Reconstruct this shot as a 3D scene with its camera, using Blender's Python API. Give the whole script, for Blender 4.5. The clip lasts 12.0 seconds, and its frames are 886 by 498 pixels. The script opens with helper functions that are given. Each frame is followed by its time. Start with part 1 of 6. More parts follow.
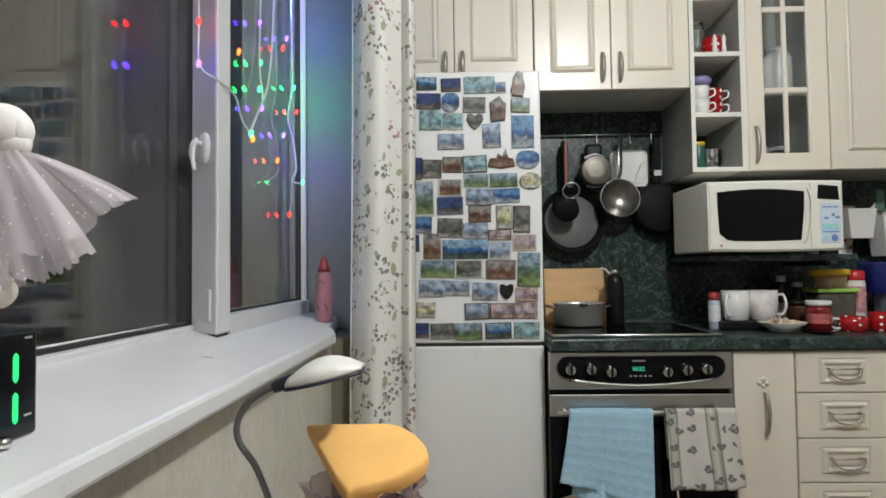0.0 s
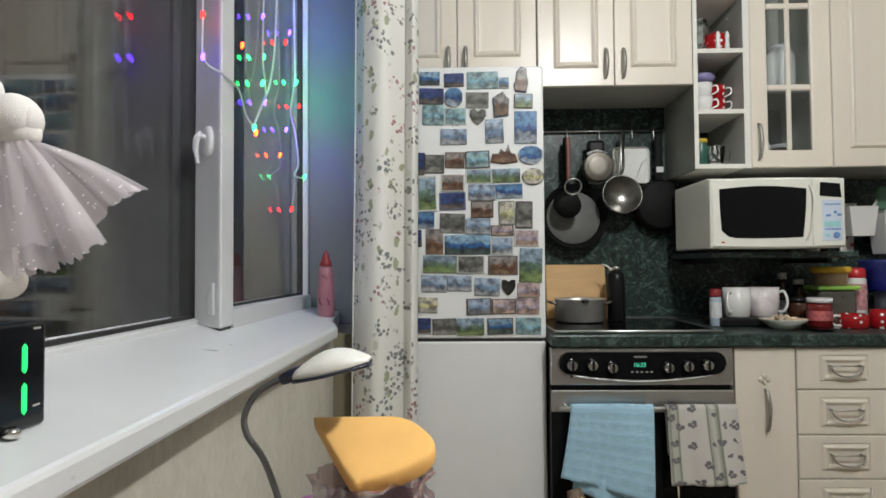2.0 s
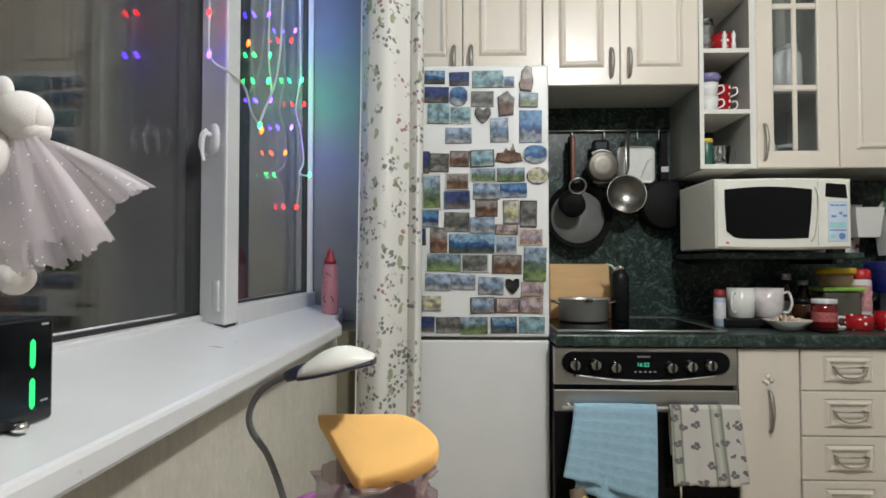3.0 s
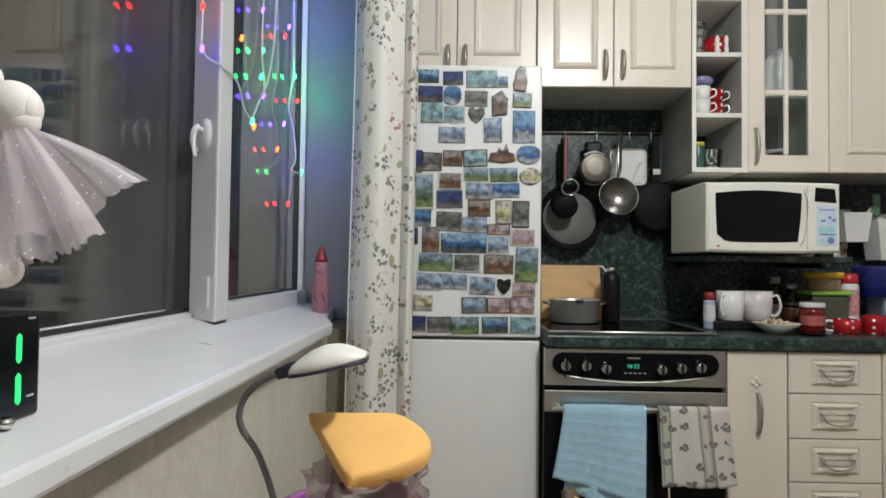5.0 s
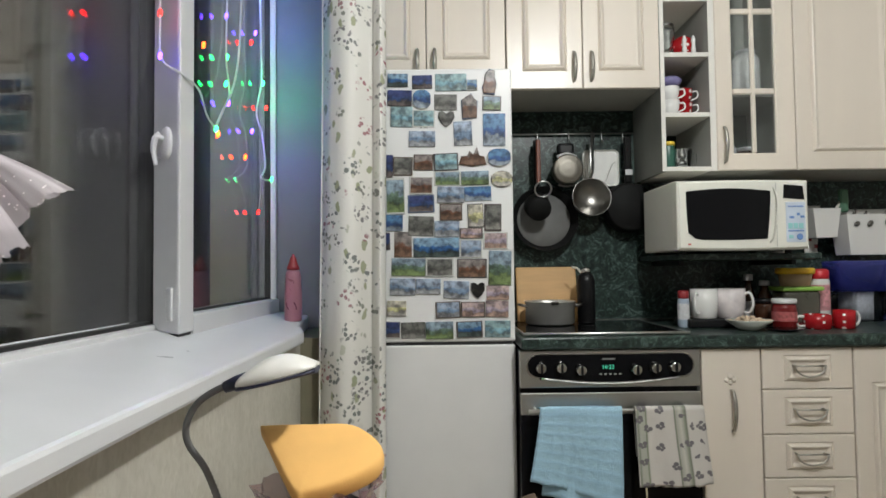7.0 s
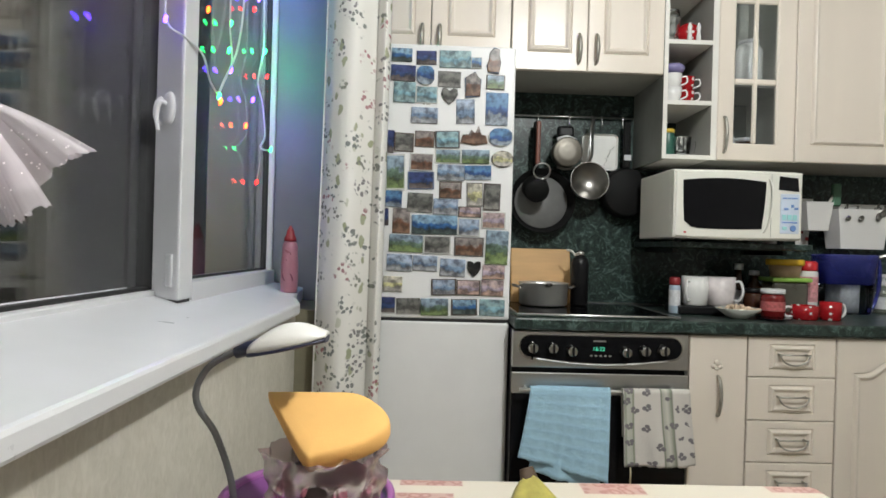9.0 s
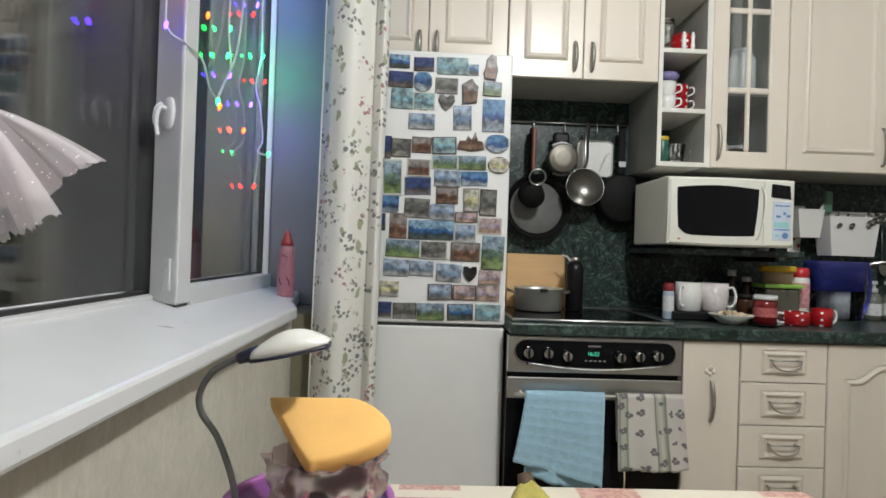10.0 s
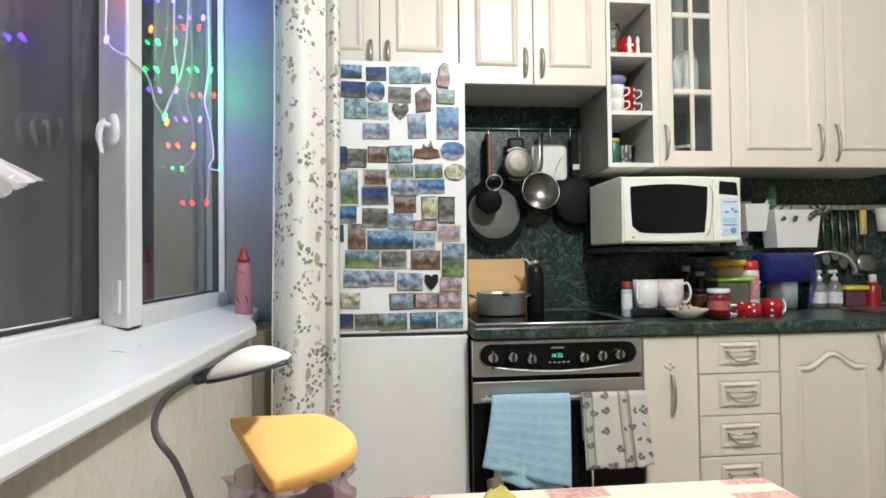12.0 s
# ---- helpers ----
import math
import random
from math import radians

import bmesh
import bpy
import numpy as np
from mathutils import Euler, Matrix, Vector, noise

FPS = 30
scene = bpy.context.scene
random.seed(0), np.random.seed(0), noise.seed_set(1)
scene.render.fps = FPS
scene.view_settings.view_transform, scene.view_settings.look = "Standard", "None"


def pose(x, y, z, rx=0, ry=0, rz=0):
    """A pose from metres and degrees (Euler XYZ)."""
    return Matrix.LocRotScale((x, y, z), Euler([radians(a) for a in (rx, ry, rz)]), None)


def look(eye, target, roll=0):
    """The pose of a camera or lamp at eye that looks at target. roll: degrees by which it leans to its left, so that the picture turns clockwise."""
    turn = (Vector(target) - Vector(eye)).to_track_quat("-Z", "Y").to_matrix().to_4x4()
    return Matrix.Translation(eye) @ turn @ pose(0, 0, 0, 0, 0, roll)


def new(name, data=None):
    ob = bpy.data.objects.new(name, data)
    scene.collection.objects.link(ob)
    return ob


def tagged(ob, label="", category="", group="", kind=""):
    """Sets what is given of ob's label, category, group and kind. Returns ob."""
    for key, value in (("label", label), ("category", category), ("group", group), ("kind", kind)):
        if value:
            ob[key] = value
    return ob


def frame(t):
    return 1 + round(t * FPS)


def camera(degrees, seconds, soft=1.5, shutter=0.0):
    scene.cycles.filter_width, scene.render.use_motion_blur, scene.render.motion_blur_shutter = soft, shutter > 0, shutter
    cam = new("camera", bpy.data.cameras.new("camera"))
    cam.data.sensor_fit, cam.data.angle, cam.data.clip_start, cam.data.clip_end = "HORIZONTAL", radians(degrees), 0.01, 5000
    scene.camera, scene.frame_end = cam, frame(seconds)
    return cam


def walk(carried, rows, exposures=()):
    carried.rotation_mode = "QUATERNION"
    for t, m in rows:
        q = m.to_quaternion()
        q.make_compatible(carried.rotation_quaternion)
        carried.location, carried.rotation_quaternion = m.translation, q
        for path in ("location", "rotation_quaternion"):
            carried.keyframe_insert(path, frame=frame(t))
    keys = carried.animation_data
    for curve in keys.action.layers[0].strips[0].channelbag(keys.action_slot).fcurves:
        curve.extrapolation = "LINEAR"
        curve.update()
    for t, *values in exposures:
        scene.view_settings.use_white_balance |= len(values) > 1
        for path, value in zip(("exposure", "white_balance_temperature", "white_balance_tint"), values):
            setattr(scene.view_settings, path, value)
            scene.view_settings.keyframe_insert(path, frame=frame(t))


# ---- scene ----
cam = camera(73.9, 12.0, soft=1.6)

PATH = [
    (0, (-0.287, 0.021, 1.115), (-0.346, 2.019, 1.187), -0.7),
    (0.5, (-0.29, 0.024, 1.114), (-0.342, 2.021, 1.188), -0.8),
    (1, (-0.291, 0.021, 1.112), (-0.334, 2.02, 1.181), -0.8),
    (1.5, (-0.292, 0.023, 1.111), (-0.34, 2.022, 1.175), -0.6),
    (2, (-0.298, 0.02, 1.111), (-0.354, 2.018, 1.171), -0.4),
    (2.5, (-0.3, 0.018, 1.11), (-0.36, 2.016, 1.165), -0.2),
    (3, (-0.299, 0.017, 1.112), (-0.368, 2.015, 1.166), 0.0),
    (5, (-0.304, 0.021, 1.11), (-0.341, 2.02, 1.164), 0.7),
    (5.5, (-0.31, 0.016, 1.11), (-0.346, 2.015, 1.16), 0.9),
    (6, (-0.307, 0.026, 1.107), (-0.353, 2.024, 1.162), 0.5),
    (6.5, (-0.286, 0.03, 1.106), (-0.293, 2.029, 1.165), -0.3),
    (6.7, (-0.259, 0.037, 1.11), (-0.249, 2.036, 1.181), -0.8),
    (8.5, (-0.29, 0.024, 1.108), (-0.223, 2.023, 1.132), 1.0),
    (9, (-0.289, 0.026, 1.107), (-0.239, 2.025, 1.104), 1.6),
    (9.5, (-0.295, 0.016, 1.111), (-0.25, 2.016, 1.114), 1.8),
    (10, (-0.298, 0.013, 1.113), (-0.228, 2.011, 1.122), 1.9),
    (10.5, (-0.292, 0.021, 1.109), (-0.144, 2.015, 1.139), 1.3),
    (11, (-0.295, 0.017, 1.111), (-0.116, 2.008, 1.153), 0.1),
    (11.5, (-0.296, 0.016, 1.111), (-0.119, 2.008, 1.153), -0.5),
    (12, (-0.295, 0.017, 1.111), (-0.093, 2.006, 1.151), -0.7),
]
walk(cam, [(t, look(eye, target, roll)) for t, eye, target, roll in PATH],
     [(0.0, -0.04), (6.5, -0.04), (8.5, 0.20), (9.0, 0.16), (9.5, 0.04), (10.0, 0.04), (10.5, 0.33), (11.0, 0.50), (12.0, 0.53)])

# ---- world and light ----
world = bpy.data.worlds.new("night")
scene.world = world
world.use_nodes = True
world.node_tree.nodes["Background"].inputs[0].default_value = (0.55, 0.5, 0.45, 1)
world.node_tree.nodes["Background"].inputs[1].default_value = 0.010


def lamp(name, kind, place, power, colour, size):
    data = bpy.data.lights.new(name, kind)
    data.energy, data.color = power, colour
    data.shadow_soft_size = size
    ob = new(name, data)
    ob.location = place
    return ob


lamp("ceiling_lamp_light", "POINT", (0.42, 0.45, 2.40), 79, (0.97, 1.0, 0.99), 0.06)
# the glow of the garland on the reveal of the window
lamp("garland_light", "POINT", (-0.901, 2.19, 1.82), 0.80, (0.02, 1.0, 0.50), 0.0)
lamp("garland_light", "POINT", (-0.895, 2.15, 1.58), 0.75, (0.26, 0.10, 1.0), 0.0)
lamp("garland_light", "POINT", (-0.901, 2.17, 2.13), 1.20, (0.12, 0.22, 1.0), 0.0)
lamp("garland_light", "POINT", (-0.901, 1.34, 1.70), 0.22, (0.28, 0.16, 1.0), 0.0)


# ---- materials ----
def nodes(name):
    m = bpy.data.materials.new(name)
    m.use_nodes = True
    t = m.node_tree
    return m, t.nodes, t.links, t.nodes["Principled BSDF"]


def put(n, kind, **values):
    node = n.new(kind)
    for key, value in values.items():
        node.inputs[key.replace("_", " ")].default_value = value
    return node


def ramp(n, l, source, stops):
    r = n.new("ShaderNodeValToRGB")
    e = r.color_ramp.elements
    while len(e) < len(stops):
        e.new(0.5)
    for k, (p, c) in zip(e, stops):
        k.position, k.color = p, (*c, 1)
    l.new(source, r.inputs[0])
    return r.outputs[0]


def shade(c, k):
    return tuple(min(1, v * k) for v in c)


def mat(name, base, rough=0.5, metal=0.0, vary=0.12, scale=9.0, bump=0.08, grain=160.0, stretch=(1, 1, 1), coat=0.0, clear=0.0, emit=0.0, spec=0.5):
    m, n, l, p = nodes(name)
    co = n.new("ShaderNodeTexCoord")
    mp = n.new("ShaderNodeMapping")
    mp.inputs["Scale"].default_value = stretch
    l.new(co.outputs["Object"], mp.inputs[0])
    big = put(n, "ShaderNodeTexNoise", Scale=scale, Detail=5.0)
    l.new(mp.outputs[0], big.inputs["Vector"])
    l.new(ramp(n, l, big.outputs["Fac"], [(0.3, shade(base, 1 - vary)), (0.7, shade(base, 1 + vary))]), p.inputs["Base Color"])
    fine = put(n, "ShaderNodeTexNoise", Scale=grain, Detail=3.0)
    l.new(mp.outputs[0], fine.inputs["Vector"])
    b = put(n, "ShaderNodeBump", Strength=bump, Distance=0.002)
    l.new(fine.outputs["Fac"], b.inputs["Height"])
    l.new(b.outputs[0], p.inputs["Normal"])
    rr = put(n, "ShaderNodeMapRange", To_Min=max(0, rough - 0.07), To_Max=min(1, rough + 0.07))
    l.new(big.outputs["Fac"], rr.inputs["Value"])
    l.new(rr.outputs[0], p.inputs["Roughness"])
    p.inputs["Metallic"].default_value = metal
    p.inputs["Coat Weight"].default_value = coat
    p.inputs["Specular IOR Level"].default_value = spec
    p.inputs["Transmission Weight"].default_value = clear
    if emit:
        p.inputs["Emission Color"].default_value = (*base, 1)
        p.inputs["Emission Strength"].default_value = emit
    return m


def marble(name):
    m, n, l, p = nodes(name)
    co = n.new("ShaderNodeTexCoord")
    a = put(n, "ShaderNodeTexNoise", Scale=26.0, Detail=10.0, Roughness=0.76, Distortion=1.6)
    l.new(co.outputs["Object"], a.inputs["Vector"])
    c = ramp(n, l, a.outputs["Fac"], [(0.38, (0.008, 0.013, 0.012)), (0.53, (0.028, 0.047, 0.041)), (0.61, (0.115, 0.165, 0.148)), (0.67, (0.026, 0.042, 0.037))])
    l.new(c, p.inputs["Base Color"])
    p.inputs["Roughness"].default_value = 0.30
    p.inputs["Specular IOR Level"].default_value = 0.3
    return m


def glass(name, tint=(1, 1, 1), rough=0.0, ior=1.5):
    m, n, l, p = nodes(name)
    p.inputs["Base Color"].default_value = (*tint, 1)
    p.inputs["Transmission Weight"].default_value = 1.0
    p.inputs["Roughness"].default_value = rough
    p.inputs["IOR"].default_value = ior
    return m


def wallpaper(name):
    """Embossed vinyl paper: a fine crushed relief, faintly drawn out upwards, with soft mottling."""
    m, n, l, p = nodes(name)
    co = n.new("ShaderNodeTexCoord")
    mp = n.new("ShaderNodeMapping")
    mp.inputs["Scale"].default_value = (1, 1, 0.55)
    l.new(co.outputs["Object"], mp.inputs[0])
    a = put(n, "ShaderNodeTexNoise", Scale=75.0, Detail=5.0, Roughness=0.6, Distortion=0.8)
    l.new(mp.outputs[0], a.inputs["Vector"])
    big = put(n, "ShaderNodeTexNoise", Scale=11.0, Detail=3.0)
    l.new(mp.outputs[0], big.inputs["Vector"])
    mix = n.new("ShaderNodeMix")
    mix.data_type, mix.blend_type = "RGBA", "MULTIPLY"
    mix.inputs[0].default_value = 1.0
    l.new(ramp(n, l, a.outputs["Fac"], [(0.34, (0.55, 0.52, 0.44)), (0.64, (0.64, 0.61, 0.53))]), mix.inputs[6])
    l.new(ramp(n, l, big.outputs["Fac"], [(0.35, (0.92, 0.92, 0.91)), (0.65, (1.0, 1.0, 1.0))]), mix.inputs[7])
    l.new(mix.outputs[2], p.inputs["Base Color"])
    b = put(n, "ShaderNodeBump", Strength=0.3, Distance=0.0015)
    l.new(a.outputs["Fac"], b.inputs["Height"])
    l.new(b.outputs[0], p.inputs["Normal"])
    p.inputs["Roughness"].default_value = 0.72
    return m


def blend(n, l, amount, below, above):
    k = n.new("ShaderNodeMix")
    k.data_type = "RGBA"
    l.new(amount, k.inputs[0])
    for i, c in ((6, below), (7, above)):
        if isinstance(c, tuple):
            k.inputs[i].default_value = (*c, 1)
        else:
            l.new(c, k.inputs[i])
    return k.outputs[2]


def times(n, l, a, b):
    k = n.new("ShaderNodeMath")
    k.operation = "MULTIPLY"
    l.new(a, k.inputs[0])
    l.new(b, k.inputs[1])
    return k.outputs[0]


def floral(name, ground):
    """White cotton with scattered sprigs: clusters of grey berries, olive leaves and a few small red buds."""
    m, n, l, p = nodes(name)
    uv = n.new("ShaderNodeTexCoord")
    wob = put(n, "ShaderNodeTexNoise", Scale=26.0, Detail=2.0)
    l.new(uv.outputs["UV"], wob.inputs["Vector"])
    mix = n.new("ShaderNodeMix")
    mix.data_type = "RGBA"
    mix.inputs[0].default_value = 0.022
    l.new(uv.outputs["UV"], mix.inputs[6])
    l.new(wob.outputs["Color"], mix.inputs[7])
    cell = put(n, "ShaderNodeTexVoronoi", Scale=14.0, Randomness=0.8)
    l.new(mix.outputs[2], cell.inputs["Vector"])
    near = put(n, "ShaderNodeMapRange", From_Min=0.50, From_Max=0.42)
    l.new(cell.outputs["Distance"], near.inputs["Value"])
    split = n.new("ShaderNodeSeparateColor")
    l.new(cell.outputs["Color"], split.inputs[0])
    # berries
    dots = put(n, "ShaderNodeTexVoronoi", Scale=66.0, Randomness=1.0)
    l.new(mix.outputs[2], dots.inputs["Vector"])
    dot = put(n, "ShaderNodeMapRange", From_Min=0.52, From_Max=0.40)
    l.new(dots.outputs["Distance"], dot.inputs["Value"])
    ds = n.new("ShaderNodeSeparateColor")
    l.new(dots.outputs["Color"], ds.inputs[0])
    some = put(n, "ShaderNodeMapRange", From_Min=0.24, From_Max=0.30, To_Max=0.9)
    l.new(ds.outputs[0], some.inputs["Value"])
    berry = times(n, l, times(n, l, near.outputs[0], dot.outputs[0]), some.outputs[0])
    tint = ramp(n, l, split.outputs[0], [(0.0, (0.13, 0.15, 0.15)), (0.5, (0.19, 0.20, 0.16)), (0.80, (0.15, 0.14, 0.15)), (0.84, (0.36, 0.13, 0.15)), (1.0, (0.30, 0.15, 0.16))])
    # leaves, drawn out along the slant
    mp = n.new("ShaderNodeMapping")
    mp.inputs["Rotation"].default_value = (0, 0, 0.7)
    mp.inputs["Scale"].default_value = (1.0, 0.5, 1.0)
    l.new(mix.outputs[2], mp.inputs[0])
    lv = put(n, "ShaderNodeTexVoronoi", Scale=36.0, Randomness=1.0)
    l.new(mp.outputs[0], lv.inputs["Vector"])
    leaf = put(n, "ShaderNodeMapRange", From_Min=0.38, From_Max=0.30)
    l.new(lv.outputs["Distance"], leaf.inputs["Value"])
    ls = n.new("ShaderNodeSeparateColor")
    l.new(lv.outputs["Color"], ls.inputs[0])
    few = put(n, "ShaderNodeMapRange", From_Min=0.66, From_Max=0.70, To_Max=0.8)
    l.new(ls.outputs[1], few.inputs["Value"])
    leaves = times(n, l, leaf.outputs[0], few.outputs[0])
    green = ramp(n, l, ls.outputs[2], [(0.0, (0.20, 0.23, 0.08)), (0.6, (0.28, 0.30, 0.16)), (1.0, (0.34, 0.34, 0.27))])
    l.new(blend(n, l, berry, blend(n, l, leaves, ground, green), tint), p.inputs["Base Color"])
    weave = put(n, "ShaderNodeTexNoise", Scale=700.0)
    l.new(uv.outputs["UV"], weave.inputs["Vector"])
    b = put(n, "ShaderNodeBump", Strength=0.2, Distance=0.001)
    l.new(weave.outputs["Fac"], b.inputs["Height"])
    l.new(b.outputs[0], p.inputs["Normal"])
    p.inputs["Roughness"].default_value = 0.9
    return m


CREAM = mat("cream_foil", (0.725, 0.655, 0.568), 0.30, vary=0.05, scale=5, bump=0.03, stretch=(1, 1, 0.12), grain=220)
WHITE_BOARD = mat("white_board", (0.72, 0.70, 0.65), 0.5, vary=0.04)
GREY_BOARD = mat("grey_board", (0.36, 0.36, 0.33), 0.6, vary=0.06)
PVC = mat("white_pvc", (0.65, 0.65, 0.655), 0.35, vary=0.03, bump=0.02)
SILL = mat("sill_pvc", (0.71, 0.715, 0.725), 0.3, vary=0.03, bump=0.03)
PAPER = wallpaper("beige_wallpaper")
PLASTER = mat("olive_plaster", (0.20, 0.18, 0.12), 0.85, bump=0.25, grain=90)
# white plastic, its colour darkened to stand in for weaker room light
REVEAL = mat("reveal_panel_dimmed", (0.28, 0.29, 0.305), 0.42, vary=0.04)
CEIL = mat("ceiling_paint", (0.66, 0.65, 0.62), 0.9, vary=0.03)
ROOM = mat("room_wall", (0.46, 0.45, 0.415), 0.85, vary=0.08)
FLOOR = mat("floor_laminate", (0.33, 0.275, 0.215), 0.45, vary=0.3, scale=4, stretch=(1, 8, 1))
MARBLE = marble("green_marble_laminate")
ENAMEL = mat("white_enamel", (0.78, 0.78, 0.77), 0.34, vary=0.02, bump=0.03, grain=90)
STEEL = mat("brushed_steel", (0.60, 0.60, 0.59), 0.30, 1.0, vary=0.1, scale=6, bump=0.06, stretch=(0.05, 1, 1), grain=300)
CHROME = mat("chrome", (0.7, 0.69, 0.67), 0.12, 1.0, vary=0.05, bump=0.0)
PEWTER = mat("pewter", (0.44, 0.42, 0.375), 0.45, 1.0, vary=0.2, scale=40)
BLACK_GLASS = mat("black_glass", (0.006, 0.006, 0.007), 0.08, vary=0.1, bump=0.0, spec=0.12)
BLACK = mat("black_plastic", (0.009, 0.009, 0.010), 0.38, spec=0.25)
# real gaskets, and black pieces that stand for shade at the window stiles
RUBBER_AND_SHADE = mat("black_gasket_and_shade", (0.02, 0.02, 0.02), 0.6)
GLASS = glass("window_glass", rough=0.012, ior=1.38)
SASH_GLASS = glass("sash_glass", rough=0.012, ior=1.33)
SMOKED = glass("smoked_glass", (0.55, 0.57, 0.57))
CLEAR = glass("clear_glass", (0.93, 0.95, 0.95))
CURTAIN = floral("floral_cotton", (0.76, 0.745, 0.70))


# ---- shapes ----
def box(bm, x0, x1, y0, y1, z0, z1, bevel=0.0, seg=1):
    m = Matrix.Translation(((x0 + x1) / 2, (y0 + y1) / 2, (z0 + z1) / 2)) @ Matrix.Diagonal((x1 - x0, y1 - y0, z1 - z0, 1))
    vs = bmesh.ops.create_cube(bm, size=1, matrix=m)["verts"]
    if bevel:
        es = list({e for v in vs for e in v.link_edges})
        bmesh.ops.bevel(bm, geom=es, offset=bevel, segments=seg, affect="EDGES", profile=0.5)
    return bm


def slab(*a, **k):
    return box(bmesh.new(), *a, **k)


def rings(bm, loops, close_start=True, close_end=True, smooth=True):
    """Skin a row of closed loops of equal length."""
    made = [[bm.verts.new(c) for c in loop] for loop in loops]
    n = len(made[0])
    for a, b in zip(made, made[1:]):
        for i in range(n):
            bm.faces.new((a[i], a[(i + 1) % n], b[(i + 1) % n], b[i])).smooth = smooth
    if close_start:
        bm.faces.new(made[0][::-1])
    if close_end:
        bm.faces.new(made[-1])
    return bm


def lathe(bm, profile, m=Matrix(), seg=28, close=(True, True)):
    loops = [[m @ Vector((r * math.cos(a), r * math.sin(a), z)) for a in (2 * math.pi * i / seg for i in range(seg))] for r, z in profile]
    return rings(bm, loops, *close)


def spline(pts, steps=8):
    """A smooth line through points."""
    p = [Vector(q) for q in pts]
    p = [2 * p[0] - p[1], *p, 2 * p[-1] - p[-2]]
    out = []
    for i in range(1, len(p) - 2):
        for k in range(steps):
            t = k / steps
            out.append(0.5 * (2 * p[i] + (p[i + 1] - p[i - 1]) * t + (2 * p[i - 1] - 5 * p[i] + 4 * p[i + 1] - p[i + 2]) * t * t
                              + (3 * p[i] - p[i - 1] - 3 * p[i + 1] + p[i + 2]) * t ** 3))
    return out + [p[-2]]


def tube(bm, pts, r, seg=10, flat=1.0):
    """A round bar along a line; r may be a function of the way along, 0 to 1."""
    pts = [Vector(q) for q in pts]
    loops, side = [], None
    for i, q in enumerate(pts):
        d = (pts[min(i + 1, len(pts) - 1)] - pts[max(i - 1, 0)]).normalized()
        if side is None:
            side = d.orthogonal().normalized()
        side = (side - d * side.dot(d)).normalized()
        up = d.cross(side)
        k = r(i / (len(pts) - 1)) if callable(r) else r
        loops.append([q + k * (math.cos(a) * side + flat * math.sin(a) * up) for a in (2 * math.pi * j / seg for j in range(seg))])
    return rings(bm, loops)


def prism(bm, poly, z0, z1, bevel=0.0):
    rings(bm, [[(x, y, z0) for x, y in poly], [(x, y, z1) for x, y in poly]], smooth=False)
    bmesh.ops.recalc_face_normals(bm, faces=bm.faces)
    if bevel:
        bmesh.ops.bevel(bm, geom=list(bm.edges), offset=bevel, segments=2, affect="EDGES", profile=0.5)
    return bm


def sheet(f, nu, nv, width, height):
    """A cloth f(u, v), with a UV map in metres."""
    bm = bmesh.new()
    vs = [[bm.verts.new(f(i / nu, j / nv)) for i in range(nu + 1)] for j in range(nv + 1)]
    uv = bm.loops.layers.uv.new("uv")
    for j in range(nv):
        for i in range(nu):
            fc = bm.faces.new((vs[j][i], vs[j][i + 1], vs[j + 1][i + 1], vs[j + 1][i]))
            fc.smooth = True
            for lp, (a, b) in zip(fc.loops, ((i, j), (i + 1, j), (i + 1, j + 1), (i, j + 1))):
                lp[uv].uv = (a / nu * width, b / nv * height)
    return bm


def part(name, bm, material, parent=None, label="", fix=True):
    me = bpy.data.meshes.new(name)
    if fix:
        bmesh.ops.recalc_face_normals(bm, faces=bm.faces)
    bm.to_mesh(me)
    bm.free()
    me.materials.append(material)
    ob = new(name, me)
    if parent:
        ob.parent = parent
    return tagged(ob, label)


def thing(name, label, category, place=(0, 0, 0), turn=0.0, group="", kind=""):
    ob = new(name)
    ob.empty_display_size = 0.05
    ob.matrix_basis = pose(*place, 0, 0, turn)
    return tagged(ob, label, category, group, kind)


def solid(name, bm, material, label, category, place=(0, 0, 0), turn=0.0, group="", kind=""):
    ob = part(name, bm, material)
    ob.matrix_basis = pose(*place, 0, 0, turn)
    return tagged(ob, label, category, group, kind)


def thick(ob, t, offset=0.0):
    md = ob.modifiers.new("thickness", "SOLIDIFY")
    md.thickness, md.offset = t, offset
    return ob


# ---- the room ----
WALL, FRONT, UPPER = 2.57, 2.0, 2.234
solid("floor", slab(-1.2, 2.4, -2.9, 2.75, -0.1, 0), FLOOR, "brown wood laminate floor", "floor", kind="structure")
solid("ceiling", slab(-1.2, 2.4, -2.9, 2.75, 2.55, 2.65), CEIL, "plain white painted ceiling", "ceiling", kind="structure")
solid("wall_kitchen", slab(-1.0, 2.25, WALL, WALL + 0.15, 0, 2.55), ROOM, "beige painted wall behind the kitchen units", "wall", kind="structure")
solid("wall_right", slab(2.1, 2.25, -2.75, WALL, 0, 2.55), ROOM, "plain beige painted side wall", "wall", kind="structure")
solid("wall_back", slab(-1.0, 2.25, -2.9, -2.75, 0, 2.55), ROOM, "plain beige painted wall", "wall", kind="structure")
wall = thing("wall_window", "beige textured wallpaper wall with a wide window opening", "wall", kind="structure")
part("parapet", slab(-1.2, -0.742, -2.75, 2.075, 0, 0.88), PAPER, wall)
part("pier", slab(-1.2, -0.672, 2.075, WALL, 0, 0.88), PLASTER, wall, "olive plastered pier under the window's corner")
